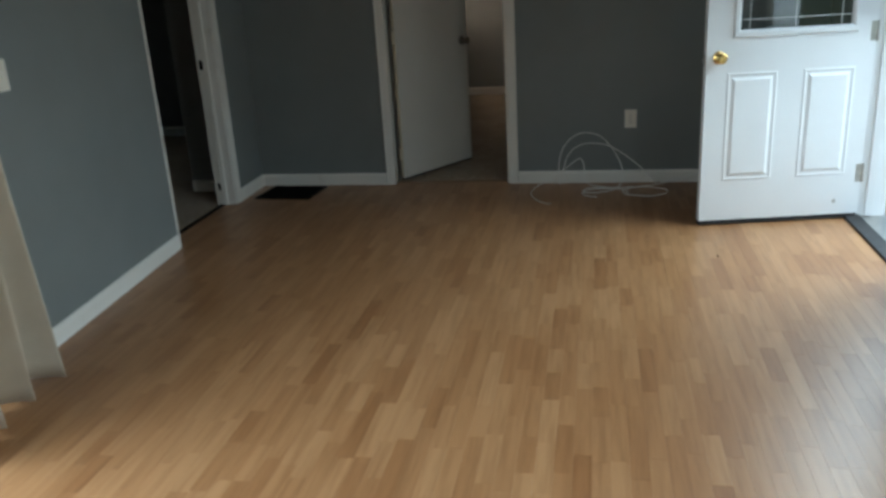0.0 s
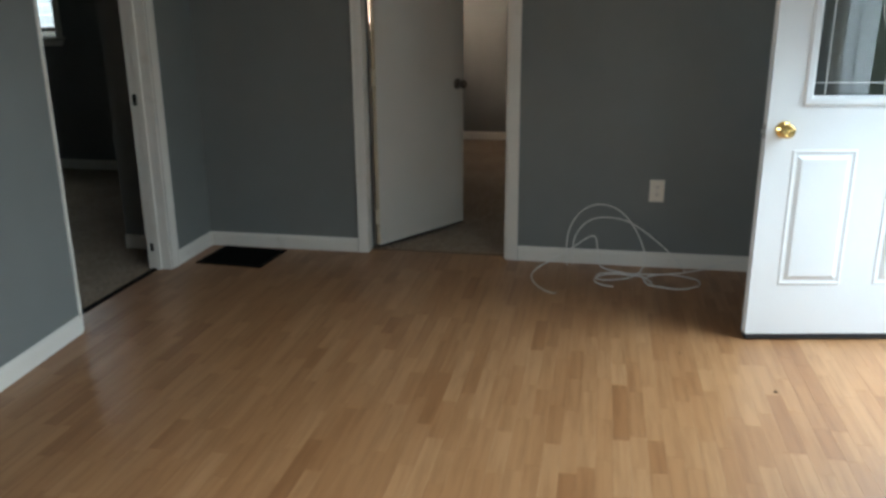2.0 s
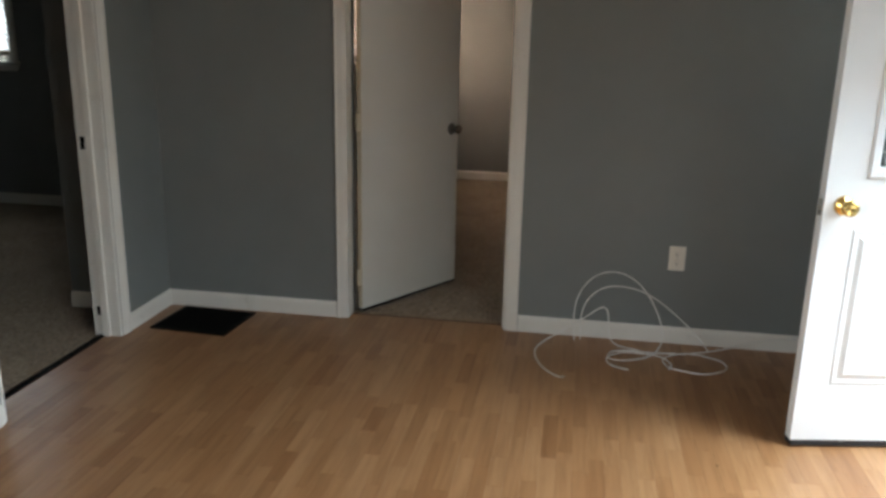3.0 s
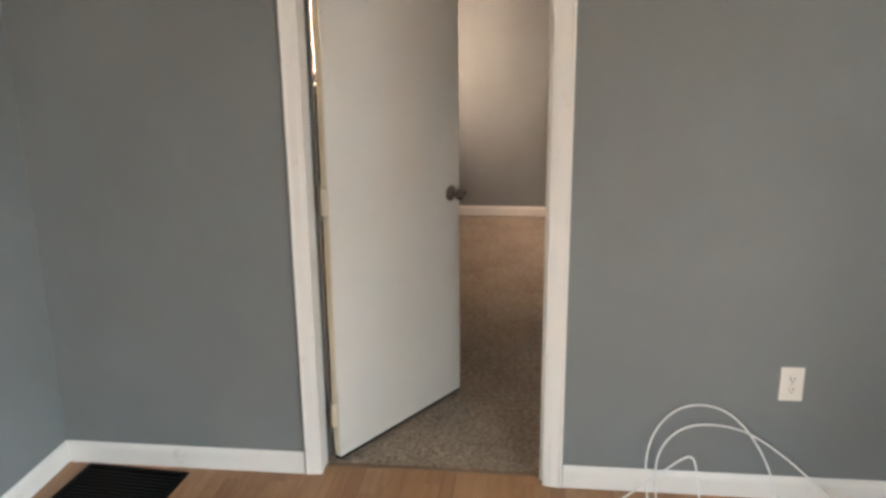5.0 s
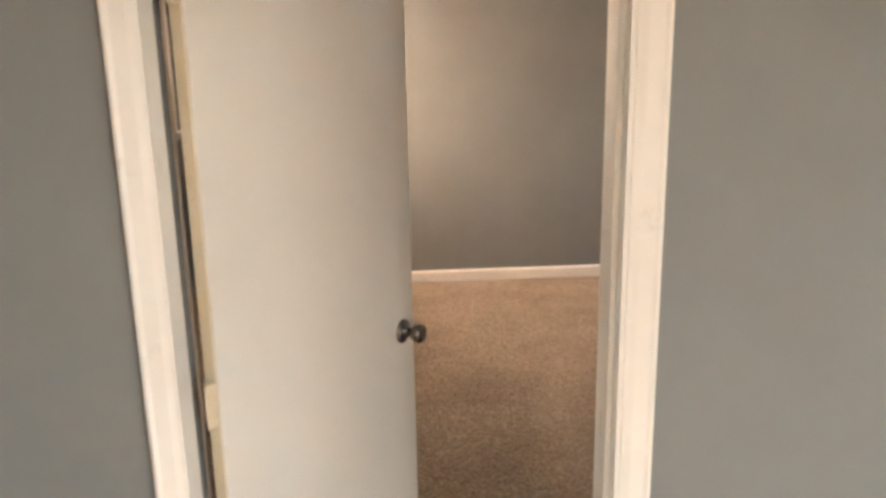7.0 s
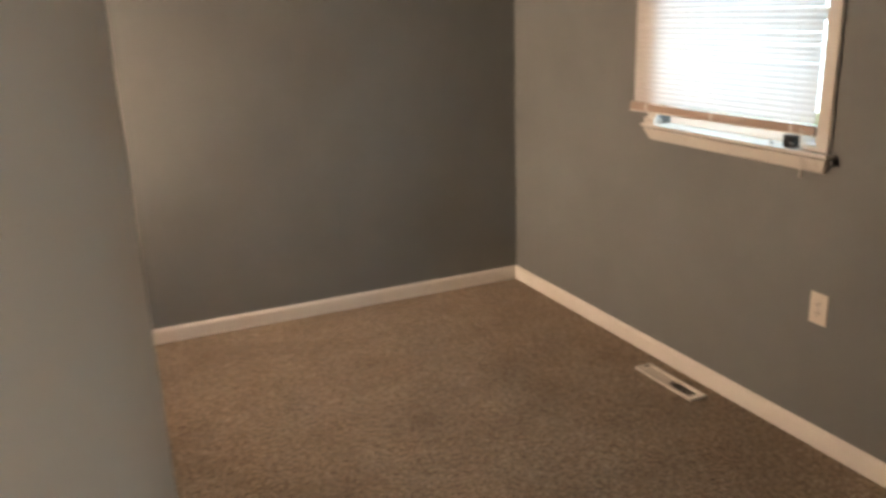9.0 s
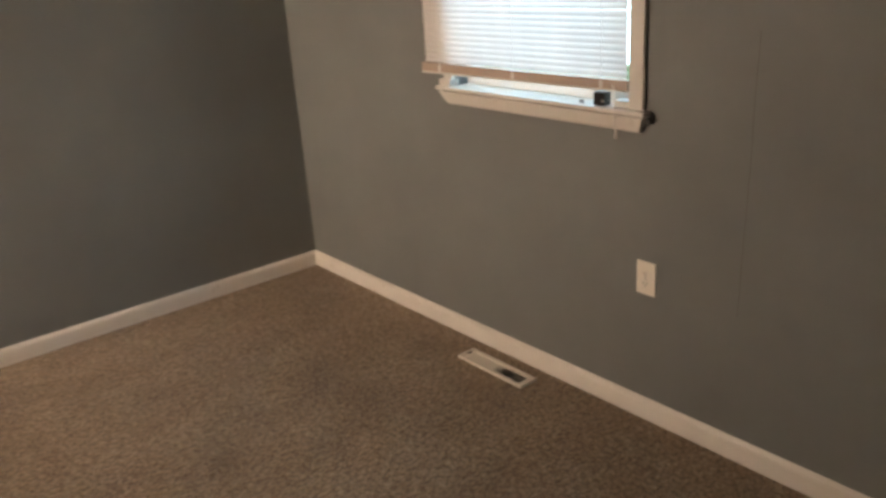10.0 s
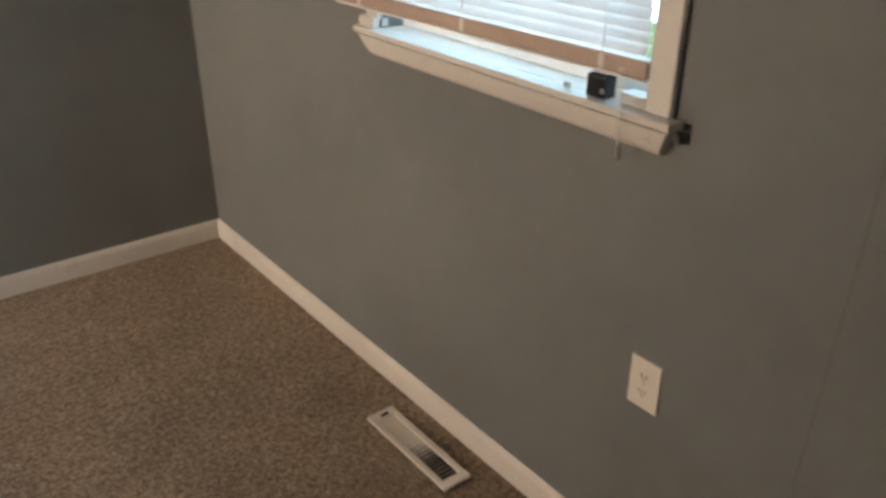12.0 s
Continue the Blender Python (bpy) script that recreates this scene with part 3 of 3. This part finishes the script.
bmesh.ops.create_icosphere(bm, subdivisions=2, radius=0.010)
for v in bm.verts:
    v.co = Vector((v.co.x * 1.0, v.co.y * 0.12, v.co.z * 1.2)) + Vector((0.745, -0.0012, 0.105)) + 0.003 * noise.noise_vector(v.co * 300)
part("chip", bm, STEEL, fd, "scuffed chip in the paint")


# ---------- wall plates ----------
def plate(m, kind, label):
    cat = "light switch" if kind == "switch" else "outlet"
    ob = thing("light_switch" if kind == "switch" else "wall_outlet", m, label, cat)
    part("cover_plate", boxes([((-0.039, -0.006, -0.061), (0.039, 0.0, 0.061))], 0.0025), PLATE, ob)
    if kind == "switch":
        part("toggle", boxes([((-0.005, -0.017, -0.004), (0.005, -0.005, 0.018))], 0.0015), PLATE, ob)
    else:
        for dz in (-0.0195, 0.0195):
            bm = bmesh.new()
            lathe(bm, [(0.0165, 0), (0.0165, 0.0078), (0.0155, 0.0084)], pose(0, 0, dz, 90, 0, 0), 20)
            r = part("receptacle", bm, PLATE, ob)
            for sx in (-0.0065, 0.0065):
                part("slot", boxes([((sx - 0.0013, -0.0090, dz - 0.002), (sx + 0.0013, -0.0083, dz + 0.008))]), BLACK, r)
            part("slot", boxes([((-0.0022, -0.0090, dz - 0.011), (0.0022, -0.0083, dz - 0.006))]), BLACK, r)
    part("screw", lathe(bmesh.new(), [(0.0032, 0.0058), (0.0032, 0.007), (0.002, 0.0075)], pose(0, 0, 0, 90, 0, 0), 10), STEEL, ob)
    return ob


plate(pose(0.566, YB, 0.436), "outlet", "ivory duplex wall outlet above the cable")
plate(pose(XR, 7.104, 0.556, 0, 0, -90), "outlet", "ivory duplex wall outlet on grey wall")
plate(WL @ pose(5.54, 0, 1.15), "switch", "ivory toggle light switch plate")


# ---------- floor registers ----------
def register_dark():
    ob = thing("floor_register", pose(-1.795, 4.94, 0.0, 0, 0, -4), "dark brown metal floor register in laminate", "floor vent")
    w, d = 0.205, 0.175
    part("frame", boxes([((-w, -d, -0.004), (w, -d + 0.022, 0.006)), ((-w, d - 0.022, -0.004), (w, d, 0.006)),
                         ((-w, -d + 0.022, -0.004), (-w + 0.022, d - 0.022, 0.006)), ((w - 0.022, -d + 0.022, -0.004), (w, d - 0.022, 0.006))], 0.0015), DARKMETAL_SHADE, ob)
    # flat black sheet over the laminate, painted as the unlit duct below
    part("duct", boxes([((-w + 0.02, -d + 0.02, -0.003), (w - 0.02, d - 0.02, 0.0014))]), HOLE_SHADE, ob)
    for i in range(14):
        y = -d + 0.034 + i * (2 * d - 0.068) / 13
        bm = bmesh.new()
        box(bm, (-w + 0.022, -0.0045, -0.001), (w - 0.022, 0.0045, 0.001), 0, pose(0, y, 0.0042, 30, 0, 0))
        part("louvre", bm, DARKMETAL_SHADE, ob)


register_dark()


def register_white():
    ob = thing("floor_register", pose(1.627, 7.757, 0.008), "white metal floor register set in the carpet", "floor vent")
    w, d = 0.046, 0.192
    part("frame", boxes([((-w, -d, -0.006), (w, -d + 0.026, 0.006)), ((-w, d - 0.034, -0.006), (w, d, 0.006)),
                         ((-w, -d + 0.026, -0.006), (-w + 0.017, d - 0.034, 0.006)), ((w - 0.017, -d + 0.026, -0.006), (w, d - 0.034, 0.006))], 0.002), PLATE, ob)
    # black sheet gives the slots their shade; no duct is modelled
    part("duct", boxes([((-w + 0.014, -d + 0.02, -0.010), (w - 0.014, d - 0.03, -0.0048))]), HOLE_SHADE, ob)
    for i in range(22):
        y = -d + 0.034 + i * (2 * d - 0.076) / 21
        bm = bmesh.new()
        shut = min(1, i / 12)
        half = 0.0024 + 0.0054 * shut
        box(bm, (-w + 0.016, -half, -0.0006), (w - 0.016, half, 0.0006), 0, pose(0, y, -0.001, 100 + 78 * shut, 0, 0))
        part("louvre", bm, PLATE, ob)
    part("lever", boxes([((-0.010, d - 0.028, 0.0055), (0.016, d - 0.019, 0.0095))], 0.001), DARKMETAL_SHADE, ob, "dark damper lever")


register_white()


# ---------- windows ----------
def window(name, m, w, z0, z1, label, depth=0.16):
    """Opening from x = 0 to w; the room is at -y."""
    ob = thing(name, m, label, "window", kind="structure")
    c = 0.056
    part("casing", boxes([((-c, -0.018, z0 + 0.004), (0.0, -0.0005, z1 + c))], 0.003), TRIM, ob)
    part("casing", boxes([((w, -0.018, z0 + 0.004), (w + c, -0.0005, z1 + c))], 0.003), TRIM, ob)
    part("casing", boxes([((0, -0.018, z1), (w, -0.0005, z1 + c))], 0.003), TRIM, ob)
    part("window_sill", boxes([((-c - 0.022, -0.046, z0 - 0.012), (w + c + 0.022, -0.0005, z0 + 0.003)), ((0.001, -0.0005, z0 + 0.0005), (w - 0.001, 0.08, z0 + 0.004))], 0.002), TRIM, ob)
    # solid dark bar draws the shade line between sill and apron
    part("shadow_gap", boxes([((-c, -0.030, z0 - 0.018), (w + c, -0.0005, z0 - 0.0125))]), DIRT_GAP_SHADE, ob, "dark filler painted as shade in the joint under the sill")
    ap = bmesh.new()
    prof = [(0, -0.072), (0.010, -0.072), (0.020, -0.062), (0.030, -0.040), (0.036, -0.022), (0.036, -0.0185), (0, -0.0185)]
    ends = []
    for x, way in ((-c - 0.012, 1), (w + c + 0.012, -1)):
        ends.append([ap.verts.new((x + way * 0.5 * (-0.0185 - u), -o, z0 + u)) for o, u in prof])
    for i in range(len(prof)):
        k = (i + 1) % len(prof)
        ap.faces.new((ends[0][i], ends[0][k], ends[1][k], ends[1][i]))
    ap.faces.new(ends[0])
    ap.faces.new(list(reversed(ends[1])))
    bmesh.ops.recalc_face_normals(ap, faces=ap.faces)
    part("apron", ap, TRIM, ob)
    t = 0.04
    part("window_frame", boxes([((0.001, 0.06, z0 + 0.005), (t, 0.12, z1)), ((w - t, 0.06, z0 + 0.005), (w - 0.001, 0.12, z1)), ((t, 0.06, z0 + 0.005), (w - t, 0.12, z0 + 0.05)),
                                ((t, 0.06, z1 - t), (w - t, 0.12, z1 - 0.001)), ((t, 0.07, (z0 + z1) / 2 - 0.02), (w - t, 0.11, (z0 + z1) / 2 + 0.02))], 0.002), VINYL, ob)
    zm = (z0 + z1) / 2
    for a2, b2 in ((z0 + 0.05, zm - 0.02), (zm + 0.02, z1 - t)):
        p = part("pane", boxes([((t, 0.088, a2), (w - t, 0.093, b2))]), GLASS, ob)
        p.visible_shadow = False
    return ob


WB = pose(XR, 8.12, 0, 0, 0, -90)
window("window_1", pose(XR, 8.07, 0, 0, 0, -90), 0.89, 1.135, 2.10, "white trimmed bedroom window with deep sill")
window("window_2", pose(-2.10, YB + WT + 3.0, 0, 0, 0, 90), 0.9, 1.15, 2.10, "white trimmed side window of the bedroom")
# unseen east window, added as an opening for the extra daylight panel
window("window_4", pose(XR, 1.85, 0, 0, 0, -90), 1.7, 0.9, 2.1, "unseen wide white framed window added to light the living room")
window("window_3", pose(-5.35, 7.23, 0), 0.9, 1.16, 2.10, "white trimmed window of the side room")


def blind(m, w, top, bottom, y, label, drop=0.0, shut=66):
    ob = thing("mini_blind", m, label, "blind")
    part("headrail", boxes([((0, y - 0.014, top - 0.026), (w, y + 0.014, top))], 0.002), VINYL, ob)
    n = int((top - bottom - 0.05) / 0.0215)
    for i in range(n):
        z = top - 0.04 - i * 0.0215
        bm = bmesh.new()
        prev = None
        for k in range(5):
            a = -1 + k / 2
            yy, zz = a * 0.0115, 0.0022 * (1 - a * a)
            ca, sa = math.cos(radians(shut)), math.sin(radians(shut))
            p = [bm.verts.new((x, yy * ca - zz * sa, yy * sa + zz * ca)) for x in (0.004, w - 0.004)]
            if prev:
                f = bm.faces.new((prev[0], prev[1], p[1], p[0]))
                f.smooth = True
            prev = p
        s = part("slat", bm, SLAT, ob)
        s.location = (0, y, z)
        s.rotation_euler = (radians(random.uniform(-3, 3)), random.uniform(-0.0016, 0.0016) + drop / w, 0)
    rail = part("bottom_rail", boxes([((-0.012, y - 0.014, bottom), (w + 0.006, y + 0.014, bottom + 0.034))], 0.004), RAILM, ob, "beige brown bottom rail")
    part("rail_lip", boxes([((-0.01, y - 0.0165, bottom - 0.006), (w + 0.004, y + 0.012, bottom))], 0.0015), VINYL, rail)
    for x in (0.10, w / 2, w - 0.10):
        part("ladder_cord", boxes([((x - 0.0012, y - 0.0135, bottom), (x + 0.0012, y - 0.0125, top))]), VINYL, ob)
        part("cord_clip", boxes([((x - 0.007, y - 0.0155, bottom + 0.002), (x + 0.007, y - 0.0142, bottom + 0.030))], 0.0005), VINYL, rail)
    return ob


blind(WB @ pose(-0.088, -0.006, 0, 0, 0, 2.0), 1.014, 2.06, 1.196, -0.034, "white mini blind lowered nearly to the sill")
blind(pose(-2.10, YB + WT + 3.0, 0, 0, 0, 90) @ pose(0.01, 0, 0), 0.88, 2.09, 1.20, 0.03, "white mini blind in the side window", shut=15)
blind(pose(-5.35, 7.23, 0) @ pose(0.01, 0, 0), 0.88, 2.09, 1.21, 0.03, "white mini blind in the side room window")

# small black latch block, cord and white blocks on the sill
lk = thing("window_latch", WB @ pose(0.826, -0.012, 1.139), "small black plastic latch on the sill", "latch")
part("body", boxes([((-0.026, -0.018, 0.0), (0.022, 0.020, 0.047))], 0.007), BLACKPLASTIC, lk)
part("screw", lathe(bmesh.new(), [(0.005, 0), (0.005, 0.002), (0.003, 0.003)], pose(0.018, -0.018, 0.018, 90, 0, 0), 10), STEEL, lk)
bk = thing("sill_block", WB @ pose(0.015, -0.012, 1.139), "small white block at the end of the sill", "block")
part("body", boxes([((-0.035, -0.02, 0.0), (0.035, 0.03, 0.026))], 0.003), TRIM, bk)
bk = thing("sill_block", WB @ pose(0.905, -0.004, 1.139), "small white block in the sill corner", "block")
part("body", boxes([((-0.03, -0.01, 0.0), (0.03, 0.03, 0.022))], 0.003), TRIM, bk)
part("screw_head", boxes([((0.73, -0.010, 0.0), (0.745, -0.004, 0.012))], 0.001), STEEL, thing("sill_screw", WB @ pose(0, -0.008, 1.139), "loose grey screw on the white sill", "screw"))
br = thing("blind_bracket", WB @ pose(1.02, -0.020, 1.105), "dark metal hold-down bracket at the sill end", "bracket")
part("body", boxes([((-0.006, -0.004, -0.007), (0.008, 0.014, 0.013))], 0.003), BRACKET, br)


def tube(name, points, r, mat, parent=None, label=""):
    cu = bpy.data.curves.new(name, 'CURVE')
    cu.dimensions, cu.bevel_depth, cu.bevel_resolution, cu.resolution_u = '3D', r, 3, 10
    s = cu.splines.new('NURBS')
    s.points.add(len(points) - 1)
    for p, q in zip(s.points, points):
        p.co = (*q, 1)
    s.use_endpoint_u, s.order_u = True, 4
    ob = new(name, cu)
    dg = bpy.context.evaluated_depsgraph_get()
    me = bpy.data.meshes.new_from_object(ob.evaluated_get(dg))
    bpy.data.objects.remove(ob)
    me.materials.clear()
    me.materials.append(mat)
    mesh = new(name, me)
    if parent is not None:
        mesh.parent = parent
    return tagged(mesh, label) if label else mesh


cord = thing("pull_string", WB @ pose(0.90, -0.052, 1.10), "thin pull cord with tassel over the sill", "blind cord")
tube("string", [(0, 0, 0.12), (0.002, -0.001, 0.06), (-0.001, -0.002, 0.0), (0.004, 0.012, -0.035)], 0.0014, VINYL, cord)
tube("string", [(0.008, 0, 0.12), (0.007, -0.001, 0.06), (0.01, -0.002, 0.0), (0.006, 0.012, -0.04)], 0.0014, VINYL, cord)
part("tassel", lathe(bmesh.new(), [(0.002, 0.0), (0.004, -0.006), (0.0065, -0.026), (0.005, -0.030)], pose(0.005, 0.014, -0.030), 12), STEEL, cord, "grey plastic tassel")

# crack in the wall paint
tube("wall_seam", [(XR - 0.0002, 6.741, 1.40), (XR - 0.0002, 6.743, 1.3), (XR - 0.0002, 6.7475, 1.2), (XR - 0.0002, 6.744, 1.08), (XR - 0.0002, 6.747, 0.92), (XR - 0.0002, 6.751, 0.70), (XR - 0.0002, 6.754, 0.52)], 0.0009,
     plain("seam_grey", (0.12, 0.115, 0.11), 0.8))
tagged(bpy.data.objects["wall_seam"], "thin hairline crack in the wall paint", "crack", kind="structure")


# ---------- curtain ----------
def curtain():
    ob = thing("curtain", pose(0, 0, 0), "cream cloth curtain hanging to the floor", "curtain")
    bm = bmesh.new()
    # from the near end to the free far edge, hanging in deep folds
    n, rows = 150, 34
    grid = []
    for i in range(n + 1):
        s = i / n
        cx, cy = -1.72 - 0.08 * s, 1.50 + 0.64 * s
        fold = 0.075 * math.sin(s * 2 * math.pi * 3.3 + 0.9) + 0.02 * math.sin(s * 41 + 1)
        col = []
        for j in range(rows + 1):
            h = j / rows
            z = 0.035 + h * 2.05 + 0.006 * math.sin(i * 0.3) * (1 - h)
            amp = 0.55 + 0.55 * (1 - h)
            col.append(bm.verts.new((cx + fold * amp + 0.012 * math.sin(h * 5 + s * 9), cy + 0.03 * math.cos(s * 2 * math.pi * 3.3) * amp - 0.05 * h * s, z)))
        grid.append(col)
    for i in range(n):
        for j in range(rows):
            f = bm.faces.new((grid[i][j], grid[i + 1][j], grid[i + 1][j + 1], grid[i][j + 1]))
            f.smooth = True
    panel = part("panel", bm, CLOTH, ob)
    sol = panel.modifiers.new("thickness", 'SOLIDIFY')
    sol.thickness = 0.003
    rod = bmesh.new()
    lathe(rod, [(0.011, 0), (0.011, 2.15)], pose(-1.72, 0.15, 2.10, -90, 0, 0), 14)
    part("rod", rod, STEEL, ob, "plain steel curtain rod")
    for y in (0.20, 2.25):
        part("bracket", boxes([((-1.95, y - 0.01, 2.09), (-1.71, y + 0.01, 2.11))], 0.003), STEEL, ob)


curtain()


# ---------- cable ----------
def cable():
    ob = thing("coiled_cable", pose(0, 0, 0), "loose white coaxial cable coiled against the wall", "cable")
    pts = [(0.045, 4.60, 0.006), (-0.02, 4.64, 0.006), (-0.09, 4.80, 0.008), (-0.085, 4.95, 0.012), (0.03, 5.02, 0.06), (0.16, 5.06, 0.14), (0.235, 5.07, 0.205), (0.262, 5.07, 0.16),
           (0.26, 5.05, 0.07), (0.28, 5.0, 0.02), (0.38, 5.0, 0.01), (0.44, 4.97, 0.01), (0.36, 4.97, 0.012)]
    tube("strand", pts, 0.0036, CABLE, ob)

    def ring(cx, cy, rx, ry, z, a0, a1, n=14):
        return [(cx + rx * math.cos(radians(a0 + (a1 - a0) * i / n)), cy + ry * math.sin(radians(a0 + (a1 - a0) * i / n)), z + 0.003 * math.sin(i * 1.7)) for i in range(n + 1)]
    # standing loops leaning on the wall
    tall = [(0.10, 5.03, 0.02), (0.085, 5.08, 0.13), (0.10, 5.11, 0.24), (0.18, 5.13, 0.335), (0.27, 5.135, 0.36), (0.37, 5.13, 0.335), (0.45, 5.12, 0.25), (0.51, 5.10, 0.14), (0.53, 5.04, 0.05),
            (0.48, 4.93, 0.012), (0.40, 4.87, 0.01), (0.30, 4.83, 0.01), (0.25, 4.86, 0.01), (0.27, 4.95, 0.012), (0.36, 4.97, 0.014), (0.50, 4.955, 0.012), (0.58, 4.98, 0.012)]
    tube("strand", tall, 0.0036, CABLE, ob)
    low = [(0.13, 5.05, 0.02), (0.12, 5.09, 0.12), (0.14, 5.12, 0.20), (0.22, 5.13, 0.275), (0.32, 5.13, 0.285), (0.43, 5.13, 0.265), (0.53, 5.12, 0.20), (0.62, 5.11, 0.13), (0.70, 5.08, 0.06), (0.74, 5.03, 0.012)]
    tube("strand", low, 0.0036, CABLE, ob)
    tube("strand", ring(0.655, 4.875, 0.145, 0.115, 0.009, 100, 455, 20), 0.0036, CABLE, ob)
    tube("strand", ring(0.40, 4.84, 0.15, 0.115, 0.010, -30, 250, 16), 0.0036, CABLE, ob)
    tube("strand", [(0.55, 4.96, 0.012), (0.70, 5.0, 0.012), (0.86, 5.07, 0.03), (1.0, 5.11, 0.07), (1.2, 5.12, 0.085), (1.5, 5.12, 0.06), (1.7, 5.12, 0.02)], 0.0036, CABLE, ob)
    part("connector", lathe(bmesh.new(), [(0.0042, 0), (0.0055, 0.002), (0.0055, 0.014), (0.004, 0.016), (0.001, 0.022)], pose(0.045, 4.60, 0.007, 0, 90, 20), 12), STEEL, ob, "small metal cable connector")


cable()

# specks on the laminate
for (x, y, r, lab) in ((0.945, 3.648, 0.007, "small dark crumb lying on the laminate floor"), (0.62, 3.95, 0.004, "tiny dark crumb on the laminate floor")):
    bm = bmesh.new()
    bmesh.ops.create_icosphere(bm, subdivisions=2, radius=r)
    for v in bm.verts:
        v.co = Vector((v.co.x, v.co.y * 0.8, v.co.z * 0.45)) + 0.3 * r * noise.noise_vector(v.co * 160)
    ob = part("floor_crumb", bm, DIRT_GAP_SHADE)
    ob.location = (x, y, 0.004)
    tagged(ob, lab, "crumb")

# ---------- outdoors ----------
bm = bmesh.new()
vs = [bm.verts.new(p) for p in ((-400, -400, -0.32), (400, -400, -0.32), (400, 400, -0.32), (-400, 400, -0.32))]
bm.faces.new(vs)
tagged(part("ground", bm, GRASS), "grassy yard around the house", "ground", kind="structure")
tagged(part("pavement", boxes([((1.93, -3.5, -0.30), (5.2, 6.6, -0.12))], 0.02), CONCRETE), "worn concrete slab outside the entry door", "pavement", kind="structure")
tagged(part("pavement_path", boxes([((5.2, 3.2, -0.34), (14.0, 5.0, -0.24))], 0.02), CONCRETE), "concrete path leading away from the slab", "pavement", kind="structure")


def shrub(x, y, s):
    ob = thing("shrub", pose(x, y, -0.30), "leafy green shrub in the yard", "shrub", "yard shrubs")
    bm = bmesh.new()
    for k in range(5):
        a = k * 1.3
        lathe(bm, [(0.014, 0), (0.009, 0.3 * s), (0.004, 0.6 * s)], pose(0, 0, 0, 20 * math.cos(a), 20 * math.sin(a), 0), 7)
    part("stem", bm, plain("bark", (0.10, 0.07, 0.05), 0.9), ob)
    bm = bmesh.new()
    for _ in range(1500):
        d = Vector((random.gauss(0, 1), random.gauss(0, 1), random.gauss(0, 0.8))).normalized()
        r = s * 0.45 * (0.55 + 0.45 * random.random()) * (1 + 0.35 * noise.noise(d * 2.2))
        c = d * r + Vector((0, 0, 0.5 * s))
        u = Vector((random.uniform(-1, 1), random.uniform(-1, 1), random.uniform(-1, 1))).normalized()
        w = u.cross(d).normalized()
        q = 0.035
        bm.faces.new([bm.verts.new(c + p) for p in (u * q, w * q * 0.5, -u * q, -w * q * 0.5)])
    part("crown", bm, LEAF, ob)


LEAF = ground_material("leaf_green", (0.05, 0.11, 0.03), (0.11, 0.20, 0.05), 40, 0.1)
shrub(7.5, 9.2, 1.5)
shrub(9.0, 12.5, 2.2)

# ---------- laminate strips, laid along y ----------
LENS = (0.20, 0.27, 0.34, 0.42)
SW = 0.057


def strip_geometry(w, ln):
    g, e = 0.0001, 0.00025
    vs = [(g, g, -0.004), (w - g, g, -0.004), (w - g, ln - g, -0.004), (g, ln - g, -0.004),
          (g, g, -e), (w - g, g, -e), (w - g, ln - g, -e), (g, ln - g, -e),
          (g + e, g + e, 0), (w - g - e, g + e, 0), (w - g - e, ln - g - e, 0), (g + e, ln - g - e, 0)]
    fs = [(8, 9, 10, 11)]
    for a, b2 in ((0, 4), (4, 8)):
        for i in range(4):
            fs.append((a + i, a + (i + 1) % 4, b2 + (i + 1) % 4, b2 + i))
    return vs, fs


strip_meshes = []
for ln in LENS:
    me = bpy.data.meshes.new("strip")
    me.from_pydata(*[v for v in (strip_geometry(SW, ln)[0], [], strip_geometry(SW, ln)[1])])
    me.materials.append(LAMINATE)
    strip_meshes.append(me)

floor = tagged(part("floor", boxes([((-2.175, SOUTH, -0.022), (XR - 0.02, 5.21, -0.003))]), LAMINATE), "beech-look laminate strip floor with soft sheen", "floor", kind="structure")
rv, rf = [], []
count = 0
cols = int((XR + 2.175) / SW) + 1
rng = random.Random(7)
for c in range(cols):
    x = -2.172 + c * SW
    w = min(SW, XR - 0.012 - x)
    if w < 0.01:
        continue
    y = SOUTH + 0.05 + rng.random() * 0.3
    while y < 5.205:
        k = rng.randrange(4)
        ln = LENS[k]
        near = -0.85 < x < 1.0 and 1.75 < y < 4.0
        if near and w == SW and count < 300:
            s = new("strip", strip_meshes[k])
            s.location = (x, y, 0)
            s.parent = floor
            count += 1
        else:
            vs, fs = strip_geometry(w, min(ln, 5.208 - y))
            o = len(rv)
            rv += [(a + x, b2 + y, z) for a, b2, z in vs]
            rf += [tuple(o + i for i in f) for f in fs]
        y += ln
me = bpy.data.meshes.new("strips")
me.from_pydata(rv, [], rf)
me.materials.append(LAMINATE)
rest = new("strips", me)
rest.parent = floor
tagged(rest, "beech-look laminate strips", kind="stuff")
